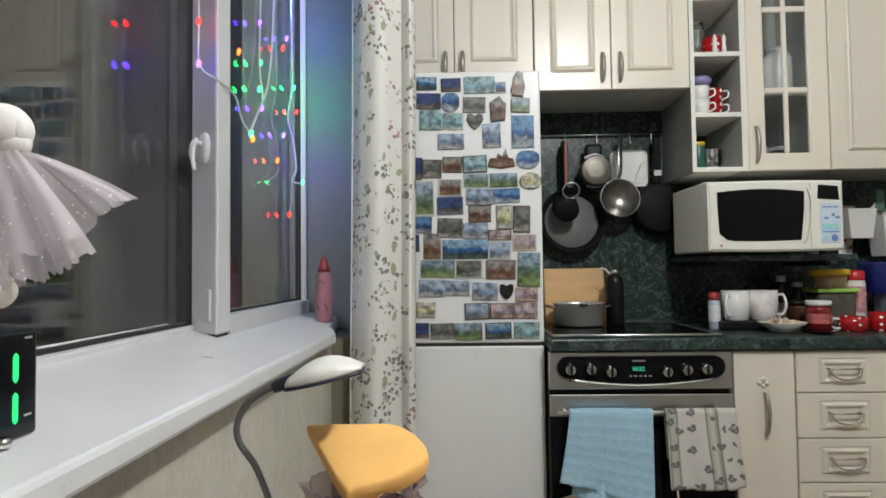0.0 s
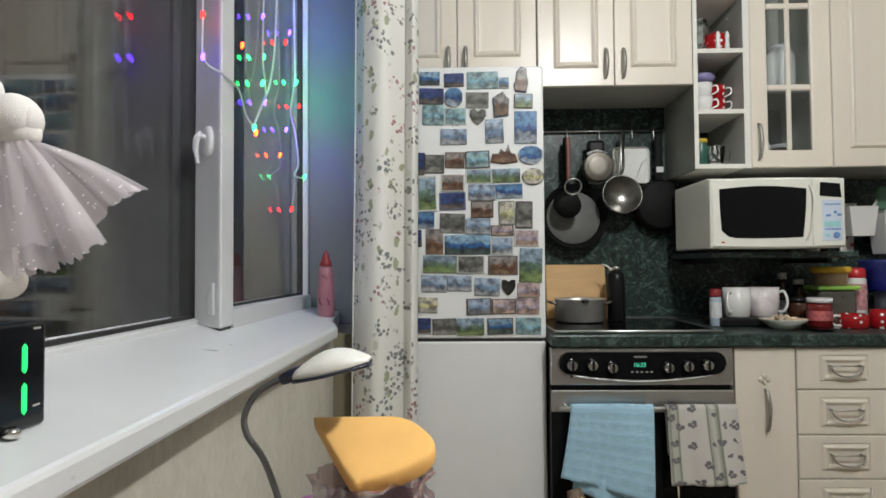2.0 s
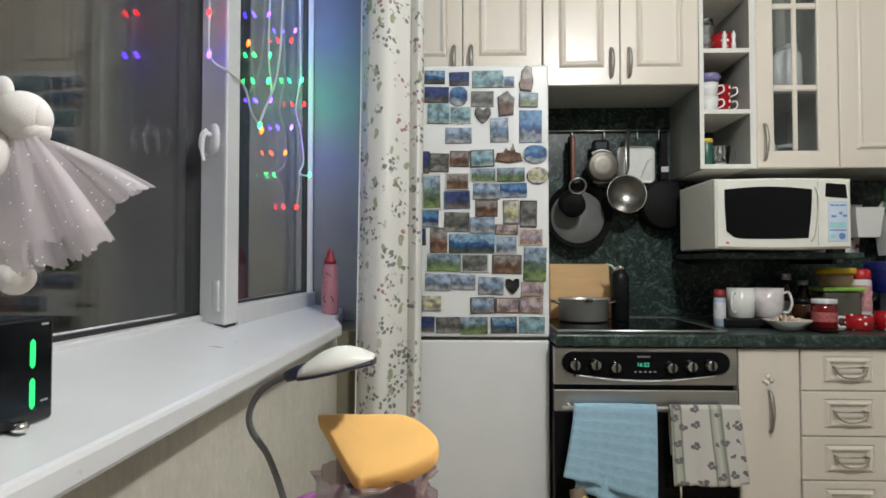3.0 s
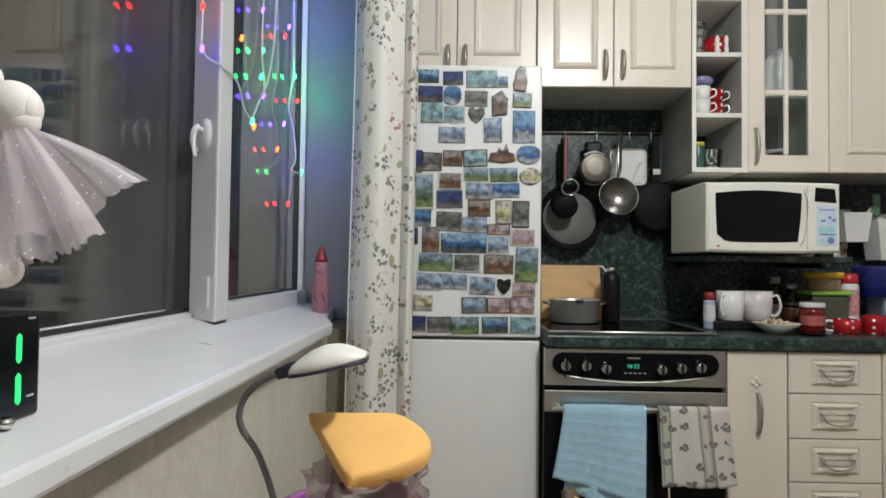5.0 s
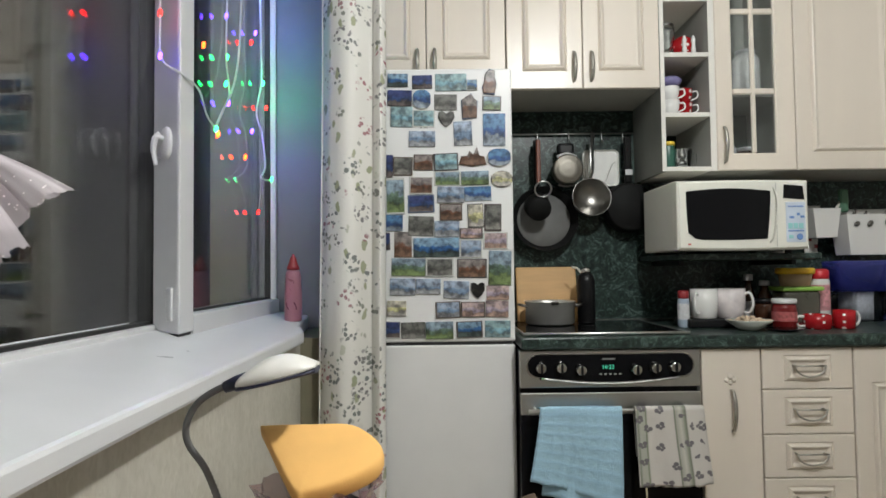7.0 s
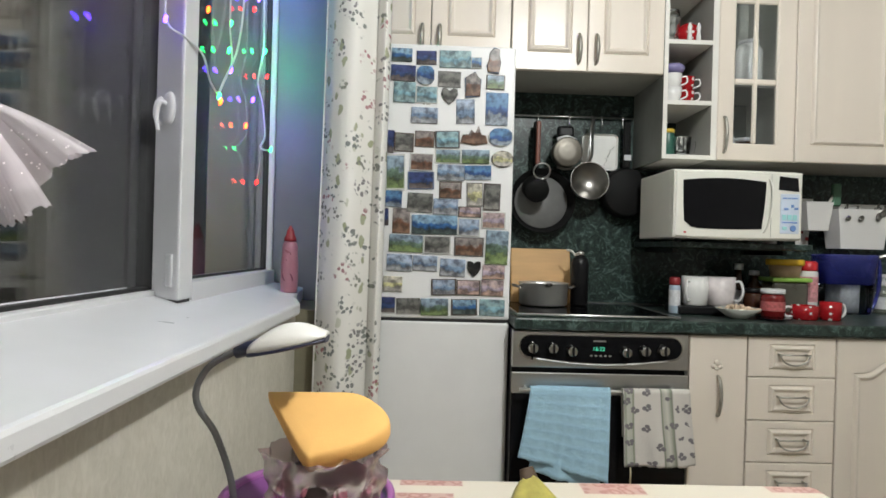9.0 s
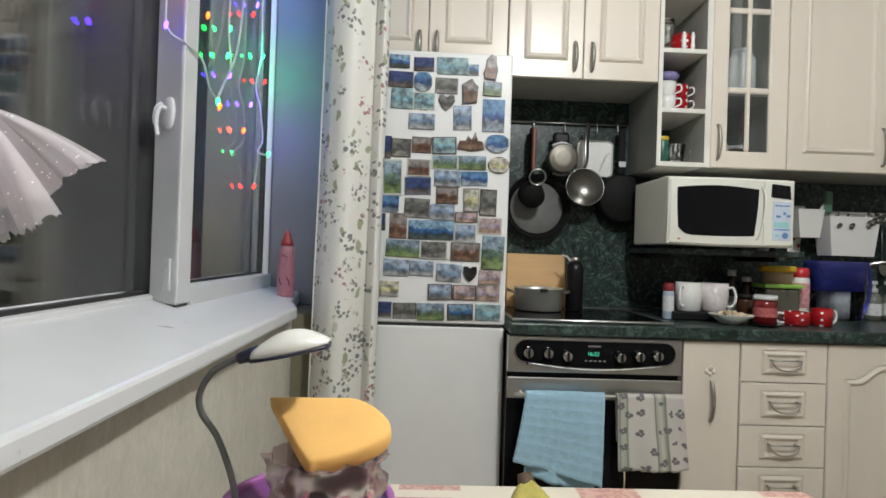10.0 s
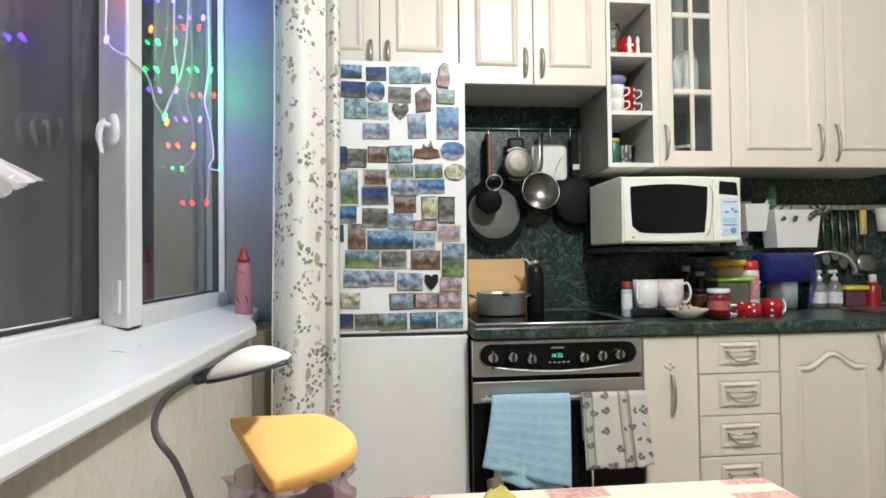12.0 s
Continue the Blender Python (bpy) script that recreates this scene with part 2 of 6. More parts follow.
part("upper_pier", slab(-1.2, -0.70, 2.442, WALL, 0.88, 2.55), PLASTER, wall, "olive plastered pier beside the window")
part("lintel", slab(-1.2, -0.70, -2.75, 2.4415, 2.45, 2.55), PAPER, wall)
part("near_pier", slab(-1.2, -0.70, -2.75, -1.05, 0.88, 2.45), PAPER, wall)
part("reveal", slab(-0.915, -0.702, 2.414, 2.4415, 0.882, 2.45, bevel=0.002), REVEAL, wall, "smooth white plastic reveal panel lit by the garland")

sill = prism(bmesh.new(), [(-1.10, -1.0), (-0.692, -1.0), (-0.692, 1.915), (-0.70, 1.94), (-0.722, 2.013), (-0.737, 2.018), (-0.788, 2.412), (-1.10, 2.412)], 0.882, 0.921, 0.008)
for v in sill.verts:
    # the board rises a little towards the glass
    v.co.z += 0.15 * max(0.0, -0.70 - v.co.x) if v.co.z > 0.9 else 0.0
solid("window_sill", sill, SILL, "wide glossy white plastic window sill", "window sill", kind="structure")

window = thing("window_1", "white plastic window, dark night behind its panes", "window", kind="structure")
# the window and its garland are laid out at a reduced scale and set back into the recess
DEEP = Matrix.Translation((-0.297, 0.02, 1.111)) @ Matrix.Scale(1.2, 4) @ Matrix.Translation((0.297, -0.02, -1.111))
window.matrix_basis = DEEP
XG, XN = -0.84, -0.905
frame_bm = slab(-0.945, -0.872, -0.9, 1.34, 0.965, 0.999, bevel=0.003)
part("bottom_rail", frame_bm, PVC, window)
part("top_rail", slab(-0.98, -0.875, -0.9, 1.36, 2.14, 2.205, bevel=0.004), PVC, window)
part("near_stile", slab(-0.98, -0.875, -0.9, -0.82, 0.985, 2.14, bevel=0.004), PVC, window)
mull = prism(bmesh.new(), [(-0.888, 1.322), (-0.885, 1.310), (-0.807, 1.249), (-0.80, 1.247), (-0.80, 1.317), (-0.838, 1.335), (-0.838, 1.40), (-0.888, 1.40)], 0.984, 2.205, 0.004)
part("mullion", mull, PVC, window, "deep white plastic meeting stile of the sash")
# added black block, stands in for the unlit outer half of the white stile
part("gasket_and_shade", slab(-0.945, -0.8885, 1.318, 1.40, 1.0, 2.14), RUBBER_AND_SHADE, window)
part("gasket_and_shade", slab(-0.912, -0.893, -0.82, 1.316, 0.999, 1.006), RUBBER_AND_SHADE, window)
sash = prism(bmesh.new(), [(-0.90, 1.40), (-0.845, 1.40), (-0.845, 1.335), (-0.80, 1.3175), (-0.80, 2.003), (-0.90, 2.003)], 0.966, 1.02, 0.003)
part("sash_rail", sash, PVC, window)
part("sash_rail", slab(-0.90, -0.812, 1.345, 2.013, 2.14, 2.205, bevel=0.003), PVC, window)
part("sash_stile", slab(-0.831, -0.8115, 2.0045, 2.013, 0.96, 2.14, bevel=0.002), PVC, window)
part("gasket_and_shade", slab(XG - 0.01, XG + 0.004, 1.40, 2.012, 1.02, 1.026), RUBBER_AND_SHADE, window)
# real gasket, widened in black to shade the stile face that came out overlit
part("gasket_and_shade", slab(-0.90, -0.8315, 2.004, 2.0115, 1.021, 2.14), RUBBER_AND_SHADE, window)
for x, y0, y1, z0 in ((XN, -0.82, 1.362, 0.9995), (XN - 0.015, -0.82, 1.362, 0.9995), (XG, 1.40, 2.0035, 1.0265), (XG - 0.0155, 1.40, 2.0035, 1.0265)):
    pane = part("pane", slab(x - 0.004, x, y0, y1, z0, 2.14), GLASS if y0 < 0 else SASH_GLASS, window, "clear glass pane reflecting the kitchen")
    pane.visible_shadow = False
# handle on the slanted stile: oval rose, knuckle and a short lever hanging down
rose = lathe(bmesh.new(), [(0.0, 0.0), (0.021, 0.0), (0.021, 0.004), (0.019, 0.008), (0.014, 0.010), (0.001, 0.0105)], pose(0.005, 0, 0.004, 90) @ Matrix.Diagonal((1, 1.65, 1, 1)), 28)
h = part("handle_rose", rose, PVC, window, "oval white plastic rose of the handle")
h.matrix_basis = pose(-0.841, 1.2750, 1.380, 0, 0, -38)
lever = tube(bmesh.new(), spline([(0.004, -0.008, 0.012), (0.002, -0.020, 0.014), (-0.002, -0.024, 0.002), (-0.005, -0.024, -0.022), (-0.005, -0.020, -0.044)], 7), lambda t: 0.0058 - 0.001 * t, 14, 0.8)
part("handle", lever, PVC, h, "white lever")
cover = tube(bmesh.new(), spline([(-0.024, -0.004, 0.030), (-0.027, -0.014, 0.016), (-0.027, -0.016, -0.012), (-0.022, -0.006, -0.030)], 6), lambda t: 0.0042, 10, 0.8)
part("lock_cover", cover, PVC, h, "small white lock cover")
cap = part("stile_cap", slab(-0.012, 0.012, -0.006, 0.0, -0.035, 0.035, bevel=0.005, seg=3), PVC, window)
cap.matrix_basis = pose(-0.826, 1.2640, 1.045, 0, 0, -38)

# the shadow line at the foot of the stile, built as a black strip
part("stile_shadow_line", prism(bmesh.new(), [(-0.884, 1.322), (-0.883, 1.313), (-0.806, 1.253), (-0.803, 1.2505), (-0.803, 1.31), (-0.884, 1.38)], 0.9775, 0.9838), RUBBER_AND_SHADE, window, "dark strip standing for the shadow line under the stile")


# ---- cabinets ----
def loop(x0, x1, z0, z1, y, arch=0.0, n=16):
    top = []
    for i in range(n + 1):
        u = 1 - i / n
        k = 0.5 - 0.5 * math.cos(2 * math.pi * min(1, max(0, (u - 0.12) / 0.76)))
        top.append((x0 + (x1 - x0) * u, y, z1 - arch * (1 - k)))
    return [(x0, y, z0), (x1, y, z0), *top]


def door_mesh(x0, x1, z0, z1, ix=0.058, iz=0.066, arch=0.0, depth=0.019):
    """A foil-wrapped front with a moulded, raised field; its face lies at y = 0."""
    rows = [(0, 0, depth, 0), (0, 0, 0.003, 0), (0.003, 0.003, 0, 0), (ix, iz, 0, arch), (ix + 0.003, iz + 0.003, 0.0050, arch), (ix + 0.006, iz + 0.006, 0.0005, arch),
            (ix + 0.010, iz + 0.010, -0.0045, arch), (ix + 0.014, iz + 0.014, -0.0062, arch), (ix + 0.018, iz + 0.018, -0.0045, arch), (ix + 0.023, iz + 0.023, 0.0012, arch),
            (ix + 0.027, iz + 0.027, 0.0025, arch), (ix + 0.030, iz + 0.030, 0.0028, arch)]
    return rings(bmesh.new(), [loop(x0 + a, x1 - a, z0 + b, z1 - b, y, k) for a, b, y, k in rows], smooth=False)


def bow(bm, x, z0, z1, out=0.028):
    """A curved upright bar handle."""
    pts = spline([(x, 0, z1), (x, -out * 0.6, z1 - 0.012), (x, -out, (z0 + z1) / 2), (x, -out * 0.6, z0 + 0.012), (x, 0, z0)], 6)
    return tube(bm, pts, lambda t: 0.0035 + 0.0025 * math.sin(math.pi * t), 8, 1.5)


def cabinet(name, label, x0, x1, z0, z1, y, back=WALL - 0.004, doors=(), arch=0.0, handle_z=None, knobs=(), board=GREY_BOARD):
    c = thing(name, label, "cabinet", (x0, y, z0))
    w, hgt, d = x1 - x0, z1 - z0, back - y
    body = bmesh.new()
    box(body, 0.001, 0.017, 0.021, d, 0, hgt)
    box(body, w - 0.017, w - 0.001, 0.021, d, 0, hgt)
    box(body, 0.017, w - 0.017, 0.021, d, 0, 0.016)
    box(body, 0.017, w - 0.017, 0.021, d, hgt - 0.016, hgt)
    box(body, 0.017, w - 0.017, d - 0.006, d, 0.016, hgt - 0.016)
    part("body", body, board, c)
    for a, b in doors:
        ob = part("door", door_mesh(a - x0 + 0.0015, b - x0 - 0.0015, 0.001, hgt - 0.002, arch=arch), CREAM, c, "cream moulded door")
        for k in knobs:
            if a < k < b:
                part("handle", bow(bmesh.new(), k - x0, handle_z[0] - z0, handle_z[1] - z0), PEWTER, ob, "bowed pewter handle")
    return c


TOP = 2.38
cabinet("wall_cabinet", "cream moulded two-door wall cabinet above the fridge", -0.60, 0.0, 1.835, TOP, UPPER, doors=((-0.60, -0.301), (-0.301, 0.0)), handle_z=(1.845, 1.945), knobs=(-0.333, -0.268))
cabinet("wall_cabinet", "cream moulded two-door wall cabinet above the hob", 0.002, 0.584, 1.787, TOP, UPPER, doors=((0.002, 0.291), (0.291, 0.584)), handle_z=(1.815, 1.928), knobs=(0.258, 0.324))
cabinet("wall_cabinet", "wide cream moulded two-door wall cabinet", 1.094, 1.918, 1.47, TOP, UPPER, doors=((1.094, 1.506), (1.506, 1.918)), handle_z=(1.50, 1.645), knobs=(1.469, 1.543))
nar = cabinet("base_cabinet", "narrow cream base cabinet with a bowed handle", 0.606, 0.805, 0.10, 0.838, FRONT)
nd = part("door", slab(0.0015, 0.1975, 0, 0.019, 0.001, 0.736, bevel=0.003, seg=2), CREAM, nar, "plain cream door")
part("handle", bow(bmesh.new(), 0.099, 0.465, 0.60), PEWTER, nd, "bowed pewter handle")
orn = bmesh.new()
for ox, oz, rr in ((0.0, 0.012, 0.011), (-0.012, 0.0, 0.009), (0.012, 0.0, 0.009), (0.0, -0.010, 0.007)):
    lathe(orn, [(rr, 0.0), (rr * 0.8, 0.0035), (rr * 0.3, 0.005), (0.0006, 0.0052)], pose(0.096 + ox, 0.0, 0.632 + oz, 90), 16)
part("ornament", orn, CREAM, nd, "small moulded rosette")
cabinet("base_cabinet", "cream sink cabinet with arched moulded doors", 1.115, 1.918, 0.10, 0.838, FRONT, doors=((1.115, 1.516), (1.516, 1.918)), arch=0.05, handle_z=(0.70, 0.82), knobs=(1.494, 1.54))

# open shelf unit
shelf = thing("open_shelf_unit", "narrow white open wall shelf holding cups and glasses", "shelf", (0.584, UPPER, 1.47))
w, d, hgt = 0.207, WALL - 0.004 - UPPER, TOP - 1.47
part("side_panel", slab(0.0, 0.016, 0.002, d, 0, hgt), mat("dull_grey_side", (0.20, 0.205, 0.185), 0.6), shelf, "grey outer side panel")
part("edging", slab(0.0, 0.016, 0.0, 0.0018, 0, hgt), WHITE_BOARD, shelf)
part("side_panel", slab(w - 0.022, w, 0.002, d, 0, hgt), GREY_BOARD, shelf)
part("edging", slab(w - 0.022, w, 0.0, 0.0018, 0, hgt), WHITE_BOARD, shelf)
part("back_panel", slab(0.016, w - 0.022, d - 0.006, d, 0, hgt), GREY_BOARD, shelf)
for z in (0.0, 0.206, 0.436, 0.650, 0.892):
    part("shelf", slab(0.016, w - 0.022, 0.001, d - 0.006, z, z + 0.017, bevel=0.001), WHITE_BOARD, shelf)

# cabinet with a glazed lattice door
X0, X1 = 0.791, 1.094
gc = thing("wall_cabinet", "cream wall cabinet with a glazed lattice door", "cabinet", (X0, UPPER, 1.47))
body = bmesh.new()
for a in (box,):
    a(body, 0.001, 0.017, 0.021, d, 0, hgt)
    a(body, X1 - X0 - 0.017, X1 - X0 - 0.001, 0.021, d, 0, hgt)
    a(body, 0.017, X1 - X0 - 0.017, 0.021, d, 0, 0.016)
    a(body, 0.017, X1 - X0 - 0.017, d - 0.006, d, 0.016, hgt)
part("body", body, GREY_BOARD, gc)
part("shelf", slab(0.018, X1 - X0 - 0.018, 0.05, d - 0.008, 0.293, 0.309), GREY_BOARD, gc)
ww = X1 - X0
outer = [(0.002, 0.001), (ww - 0.002, 0.001), (ww - 0.002, hgt), (0.002, hgt)]
inner = [(0.066, 0.066), (ww - 0.075, 0.066), (ww - 0.075, hgt - 0.06), (0.066, hgt - 0.06)]


def inset(a, b, k):
    return [(p + (q - p) * k, r + (t - r) * k) for (p, r), (q, t) in zip(a, b)]


fr = rings(bmesh.new(), [[(x, y, z) for x, z in lp] for lp, y in ((outer, 0.019), (outer, 0.003), (inset(outer, inner, 0.05), 0.0), (inset(outer, inner, 0.92), 0.0), (inner, 0.004), (inner, 0.019), (outer, 0.019))], False, False, False)
bmesh.ops.remove_doubles(fr, verts=fr.verts, dist=0.00001)
door = part("door", fr, CREAM, gc, "cream lattice door frame")
part("glazing_bar", slab(0.137, 0.154, 0.001, 0.017, 0.067, hgt - 0.061, bevel=0.004), CREAM, door)
for z in (0.302, 0.61):
    part("glazing_bar", slab(0.067, ww - 0.076, 0.002, 0.016, z - 0.011, z + 0.011, bevel=0.004), CREAM, door)
part("handle", bow(bmesh.new(), 0.028, 0.03, 0.165), PEWTER, door, "bowed pewter handle")
for a, b in ((0.064, 0.140), (0.151, ww - 0.072)):
    for z0, z1 in ((0.063, 0.294), (0.31, 0.60), (0.62, hgt - 0.055)):
        pane = part("pane", slab(a, b, 0.008, 0.011, z0, z1), SMOKED, door)
        pane.visible_shadow = False

# drawers
dr = thing("drawer_unit", "cream drawer unit with bail handles", "drawer unit", (0.807, FRONT, 0.10))
part("body", slab(0.001, 0.305, 0.022, WALL - FRONT - 0.004, 0, 0.738), GREY_BOARD, dr)
for z0, z1 in ((0.600, 0.736), (0.452, 0.597), (0.309, 0.449), (0.166, 0.306), (0.026, 0.163)):
    f = part("drawer", door_mesh(0.0015, 0.3045, z0, z1, 0.072, 0.024), CREAM, dr, "cream moulded drawer front")
    zc = (z0 + z1) / 2 - 0.001
    hb = tube(bmesh.new(), [(0.153 - 0.05 * math.cos(math.pi * i / 20), -0.018, zc + 0.010 - 0.034 * math.sin(math.pi * i / 20)) for i in range(21)], 0.0032, 8)
    tube(hb, [(0.100, -0.018, zc + 0.011), (0.206, -0.018, zc + 0.011)], 0.0026, 8)
    for x in (0.106, 0.200):
        tube(hb, [(x, -0.018, zc + 0.010), (x, 0.003, zc + 0.010)], 0.0035, 8)
    part("handle", hb, PEWTER, f, "pewter bail handle")

solid("plinth", slab(0.0, 1.93, FRONT + 0.05, FRONT + 0.066, 0, 0.10), CREAM, "cream plinth board under the base cabinets", "plinth", kind="structure")
top = slab(0.006, 2.09, FRONT - 0.02, WALL - 0.016, 0.843, 0.883, bevel=0.006, seg=2)
solid("worktop", top, MARBLE, "dark green marble-look laminate worktop", "worktop")
solid("backsplash", slab(0.0, 2.09, WALL - 0.014, WALL - 0.001, 0.884, 1.80), MARBLE, "dark green marble-look splash panel", "backsplash", kind="structure")

# hob
hob = thing("hob", "black glass hob with a steel rim in the worktop", "hob", (0.02, 2.03, 0.884))
part("plate", slab(0.006, 0.554, 0.006, 0.50, 0, 0.006, bevel=0.002), BLACK_GLASS, hob)
rim = bmesh.new()
for a in ((0, 0.56, -0.008, 0.006), (0, 0.56, 0.50, 0.506), (0, 0.006, 0.006, 0.50), (0.554, 0.56, 0.006, 0.50)):
    box(rim, *a, 0, 0.008, bevel=0.001)
part("rim", rim, STEEL, hob, "thin steel rim")
part("front_trim", tube(bmesh.new(), [(0.0, -0.009, 0.0055), (0.28, -0.009, 0.0055), (0.56, -0.009, 0.0055)], 0.0052, 14), mat("bright_trim", (0.86, 0.86, 0.84), 0.34, 1.0, vary=0.06, bump=0.02), hob, "bright rounded steel front edge")

# oven
oven = thing("oven", "built-in stainless steel oven with a black glass door", "oven", (0.003, FRONT, 0.10))
part("body", slab(0.002, 0.597, 0.024, 0.56, 0, 0.738), BLACK, oven)
part("control_panel", slab(0, 0.599, 0, 0.03, 0.614, 0.738, bevel=0.004, seg=2), STEEL, oven, "brushed steel control panel")


def lens(x0, x1, z0, z1, y, sag, n=20):
    """A wide rounded shape whose lower side sags in the middle."""
    out, r = [], (z1 - z0) * 0.5
    for i in range(n + 1):
        u = i / n
        out.append((x0 + r + (x1 - x0 - 2 * r) * u, y, z0 - sag * math.sin(math.pi * u)))
    for i in range(1, 10):
        a = -math.pi / 2 + math.pi * i / 10
        out.append((x1 - r + r * math.cos(a), y, (z0 + z1) / 2 + r * math.sin(a)))
    out += [(x1 - r, y, z1), (x0 + r, y, z1)]
    for i in range(1, 10):
        a = math.pi / 2 + math.pi * i / 10
        out.append((x0 + r + r * math.cos(a), y, (z0 + z1) / 2 + r * math.sin(a)))
    return out


part("fascia_rim", rings(bmesh.new(), [lens(0.02, 0.579, 0.644, 0.727, y, 0.02) for y in (0.001, -0.004)], smooth=False), CHROME, oven, "bright rim of the fascia")
lip = [(0.07 + 0.459 * i / 24, -0.006, 0.646 - 0.019 * math.sin(math.pi * i / 24)) for i in range(25)]
part("fascia_lip", tube(bmesh.new(), lip, 0.0042, 10), STEEL, oven, "bright curved lip of the fascia")
fascia = part("fascia", rings(bmesh.new(), [lens(0.025, 0.574, 0.651, 0.724, y, 0.018) for y in (0.0, -0.006)], smooth=False), BLACK_GLASS, oven, "black control fascia")
for x, z in ((0.067, 0.683), (0.134, 0.683), (0.199, 0.675), (0.381, 0.675), (0.445, 0.680), (0.508, 0.683)):
    k = lathe(bmesh.new(), [(0.021, 0), (0.021, 0.006), (0.017, 0.012), (0.016, 0.024), (0.013, 0.027)], pose(x, -0.006, z, 90), 24)
    kn = part("knob", k, CHROME, fascia, "round chrome knob")
    part("grip", slab(x - 0.0035, x + 0.0035, -0.038, -0.032, z - 0.016, z + 0.016, bevel=0.001), BLACK, kn)
    part("mark", slab(x - 0.003, x + 0.003, -0.0075, -0.006, z - 0.042, z - 0.034), BLACK, fascia)
LED = mat("green_display", (0.10, 0.9, 0.55), 0.5, emit=0.3, vary=0.0)
tx = bpy.data.curves.new("clock_digits", "FONT")
tx.body, tx.size, tx.extrude = "16:22", 0.019, 0.0004
tx.materials.append(LED)
o = new("clock_digits", tx)
o.parent = fascia
o.matrix_basis = pose(0.270, -0.0066, 0.676, 90)
part("logo", slab(0.272, 0.315, -0.0068, -0.006, 0.706, 0.711), STEEL, fascia)
for i in range(5):
    part("button", slab(0.262 + 0.016 * i, 0.270 + 0.016 * i, -0.0075, -0.006, 0.657, 0.661), GREY_BOARD, fascia)
odoor = part("door", slab(0, 0.599, 0.002, 0.024, 0.03, 0.598, bevel=0.003), BLACK_GLASS, oven, "black glass oven door")
part("door_strip", slab(0.0, 0.599, -0.004, 0.004, 0.526, 0.598, bevel=0.003), STEEL, odoor, "brushed steel strip of the door")
hb = tube(bmesh.new(), [(0.02, -0.045, 0.549), (0.579, -0.045, 0.549)], 0.006, 12)
for x in (0.045, 0.55):
    tube(hb, [(x, -0.045, 0.549), (x, 0.0, 0.549)], 0.005, 8)
part("handle", hb, bpy.data.materials["bright_trim"], odoor, "bright steel bar handle")
part("toe_strip", slab(0.0, 0.599, 0.002, 0.024, 0.0, 0.028, bevel=0.002), STEEL, oven)

# fridge
fz = thing("fridge", "tall white two-door fridge covered with souvenir magnets", "fridge", (-0.598, 2.072, 0.0))
part("body", slab(0.0, 0.595, 0.062, 0.49, 0.03, 1.80, bevel=0.006, seg=2), ENAMEL, fz)
part("upper_door", slab(0.0, 0.597, 0.0, 0.058, 0.861, 1.813, bevel=0.008, seg=3), ENAMEL, fz, "white upper door")
part("lower_door", slab(0.0, 0.597, 0.0, 0.058, 0.05, 0.851, bevel=0.008, seg=3), ENAMEL, fz, "plain white lower door")
part("gasket_and_shade", slab(0.01, 0.587, 0.006, 0.062, 0.848, 0.864), RUBBER_AND_SHADE, fz)
for x0, x1 in ((0.276, 0.284), (0.288, 0.302)):
    part("badge", slab(x0, x1, -0.0012, 0.001, 1.603, 1.609), PEWTER, fz, "small grey maker's mark")
for x in (0.05, 0.52):
    part("foot", lathe(bmesh.new(), [(0.02, 0), (0.02, 0.03)], pose(x, 0.12, 0)), BLACK, fz)
for x in (0.05, 0.52):
    part("foot", lathe(bmesh.new(), [(0.02, 0), (0.02, 0.03)], pose(x, 0.44, 0)), BLACK, fz)

# table
TABLE = mat("table_oilcloth", (0.78, 0.72, 0.60), 0.4)
tb = thing("dining_table", "small table with a cream and pink patterned top", "table", (-0.53, 0.24, 0))
tabletop = part("tabletop", slab(0, 0.86, 0, 0.70, 0.722, 0.75, bevel=0.012, seg=3), TABLE, tb)
for x in (0.06, 0.80):
    for y in (0.06, 0.64):
        part("leg", lathe(bmesh.new(), [(0.016, 0), (0.02, 0.722)], pose(x, y, 0), 16), PEWTER, tb)


# ---- the window: curtain, garland, bottle, clock and doll ----
def fold(u, v):
    s = u * 1.0
    bulge = math.sin(math.pi * min(1, s / 0.80)) if s < 0.80 else 0.55 * math.sin(math.pi * (s - 0.80) / 0.20)
    x = -0.657 + (0.172 * s / 0.80 if s < 0.80 else 0.172 + 0.046 * (s - 0.80) / 0.20)
    w = noise.noise((u * 4.0, v * 1.2, 3.0)) * 0.020 + 0.006 * math.sin(u * 13 + v * 1.5)
    x += (0.008 * math.sin(v * 4.0 + 1) + w * 0.3) * (1 - 0.4 * u) - 0.004 * v
    if s > 0.76:
        x += 0.010 * (1 - abs(s - 0.88) / 0.12)
    return (x, 2.03 - 0.085 * max(0.0, bulge) - w * 0.6, 2.545 - v * 2.48)


ob = part("curtain", sheet(fold, 70, 60, 0.27, 2.48), CURTAIN)
thick(ob, 0.0015)
tagged(ob, "gathered white cotton curtain with a small floral print", "curtain")
hem = tube(bmesh.new(), [Vector(fold(0.0, v / 30)) + Vector((-0.002, 0.0, 0)) for v in range(31)], 0.0035, 6)
part("hem", hem, mat("hem_white", (0.75, 0.74, 0.7), 0.9), ob)

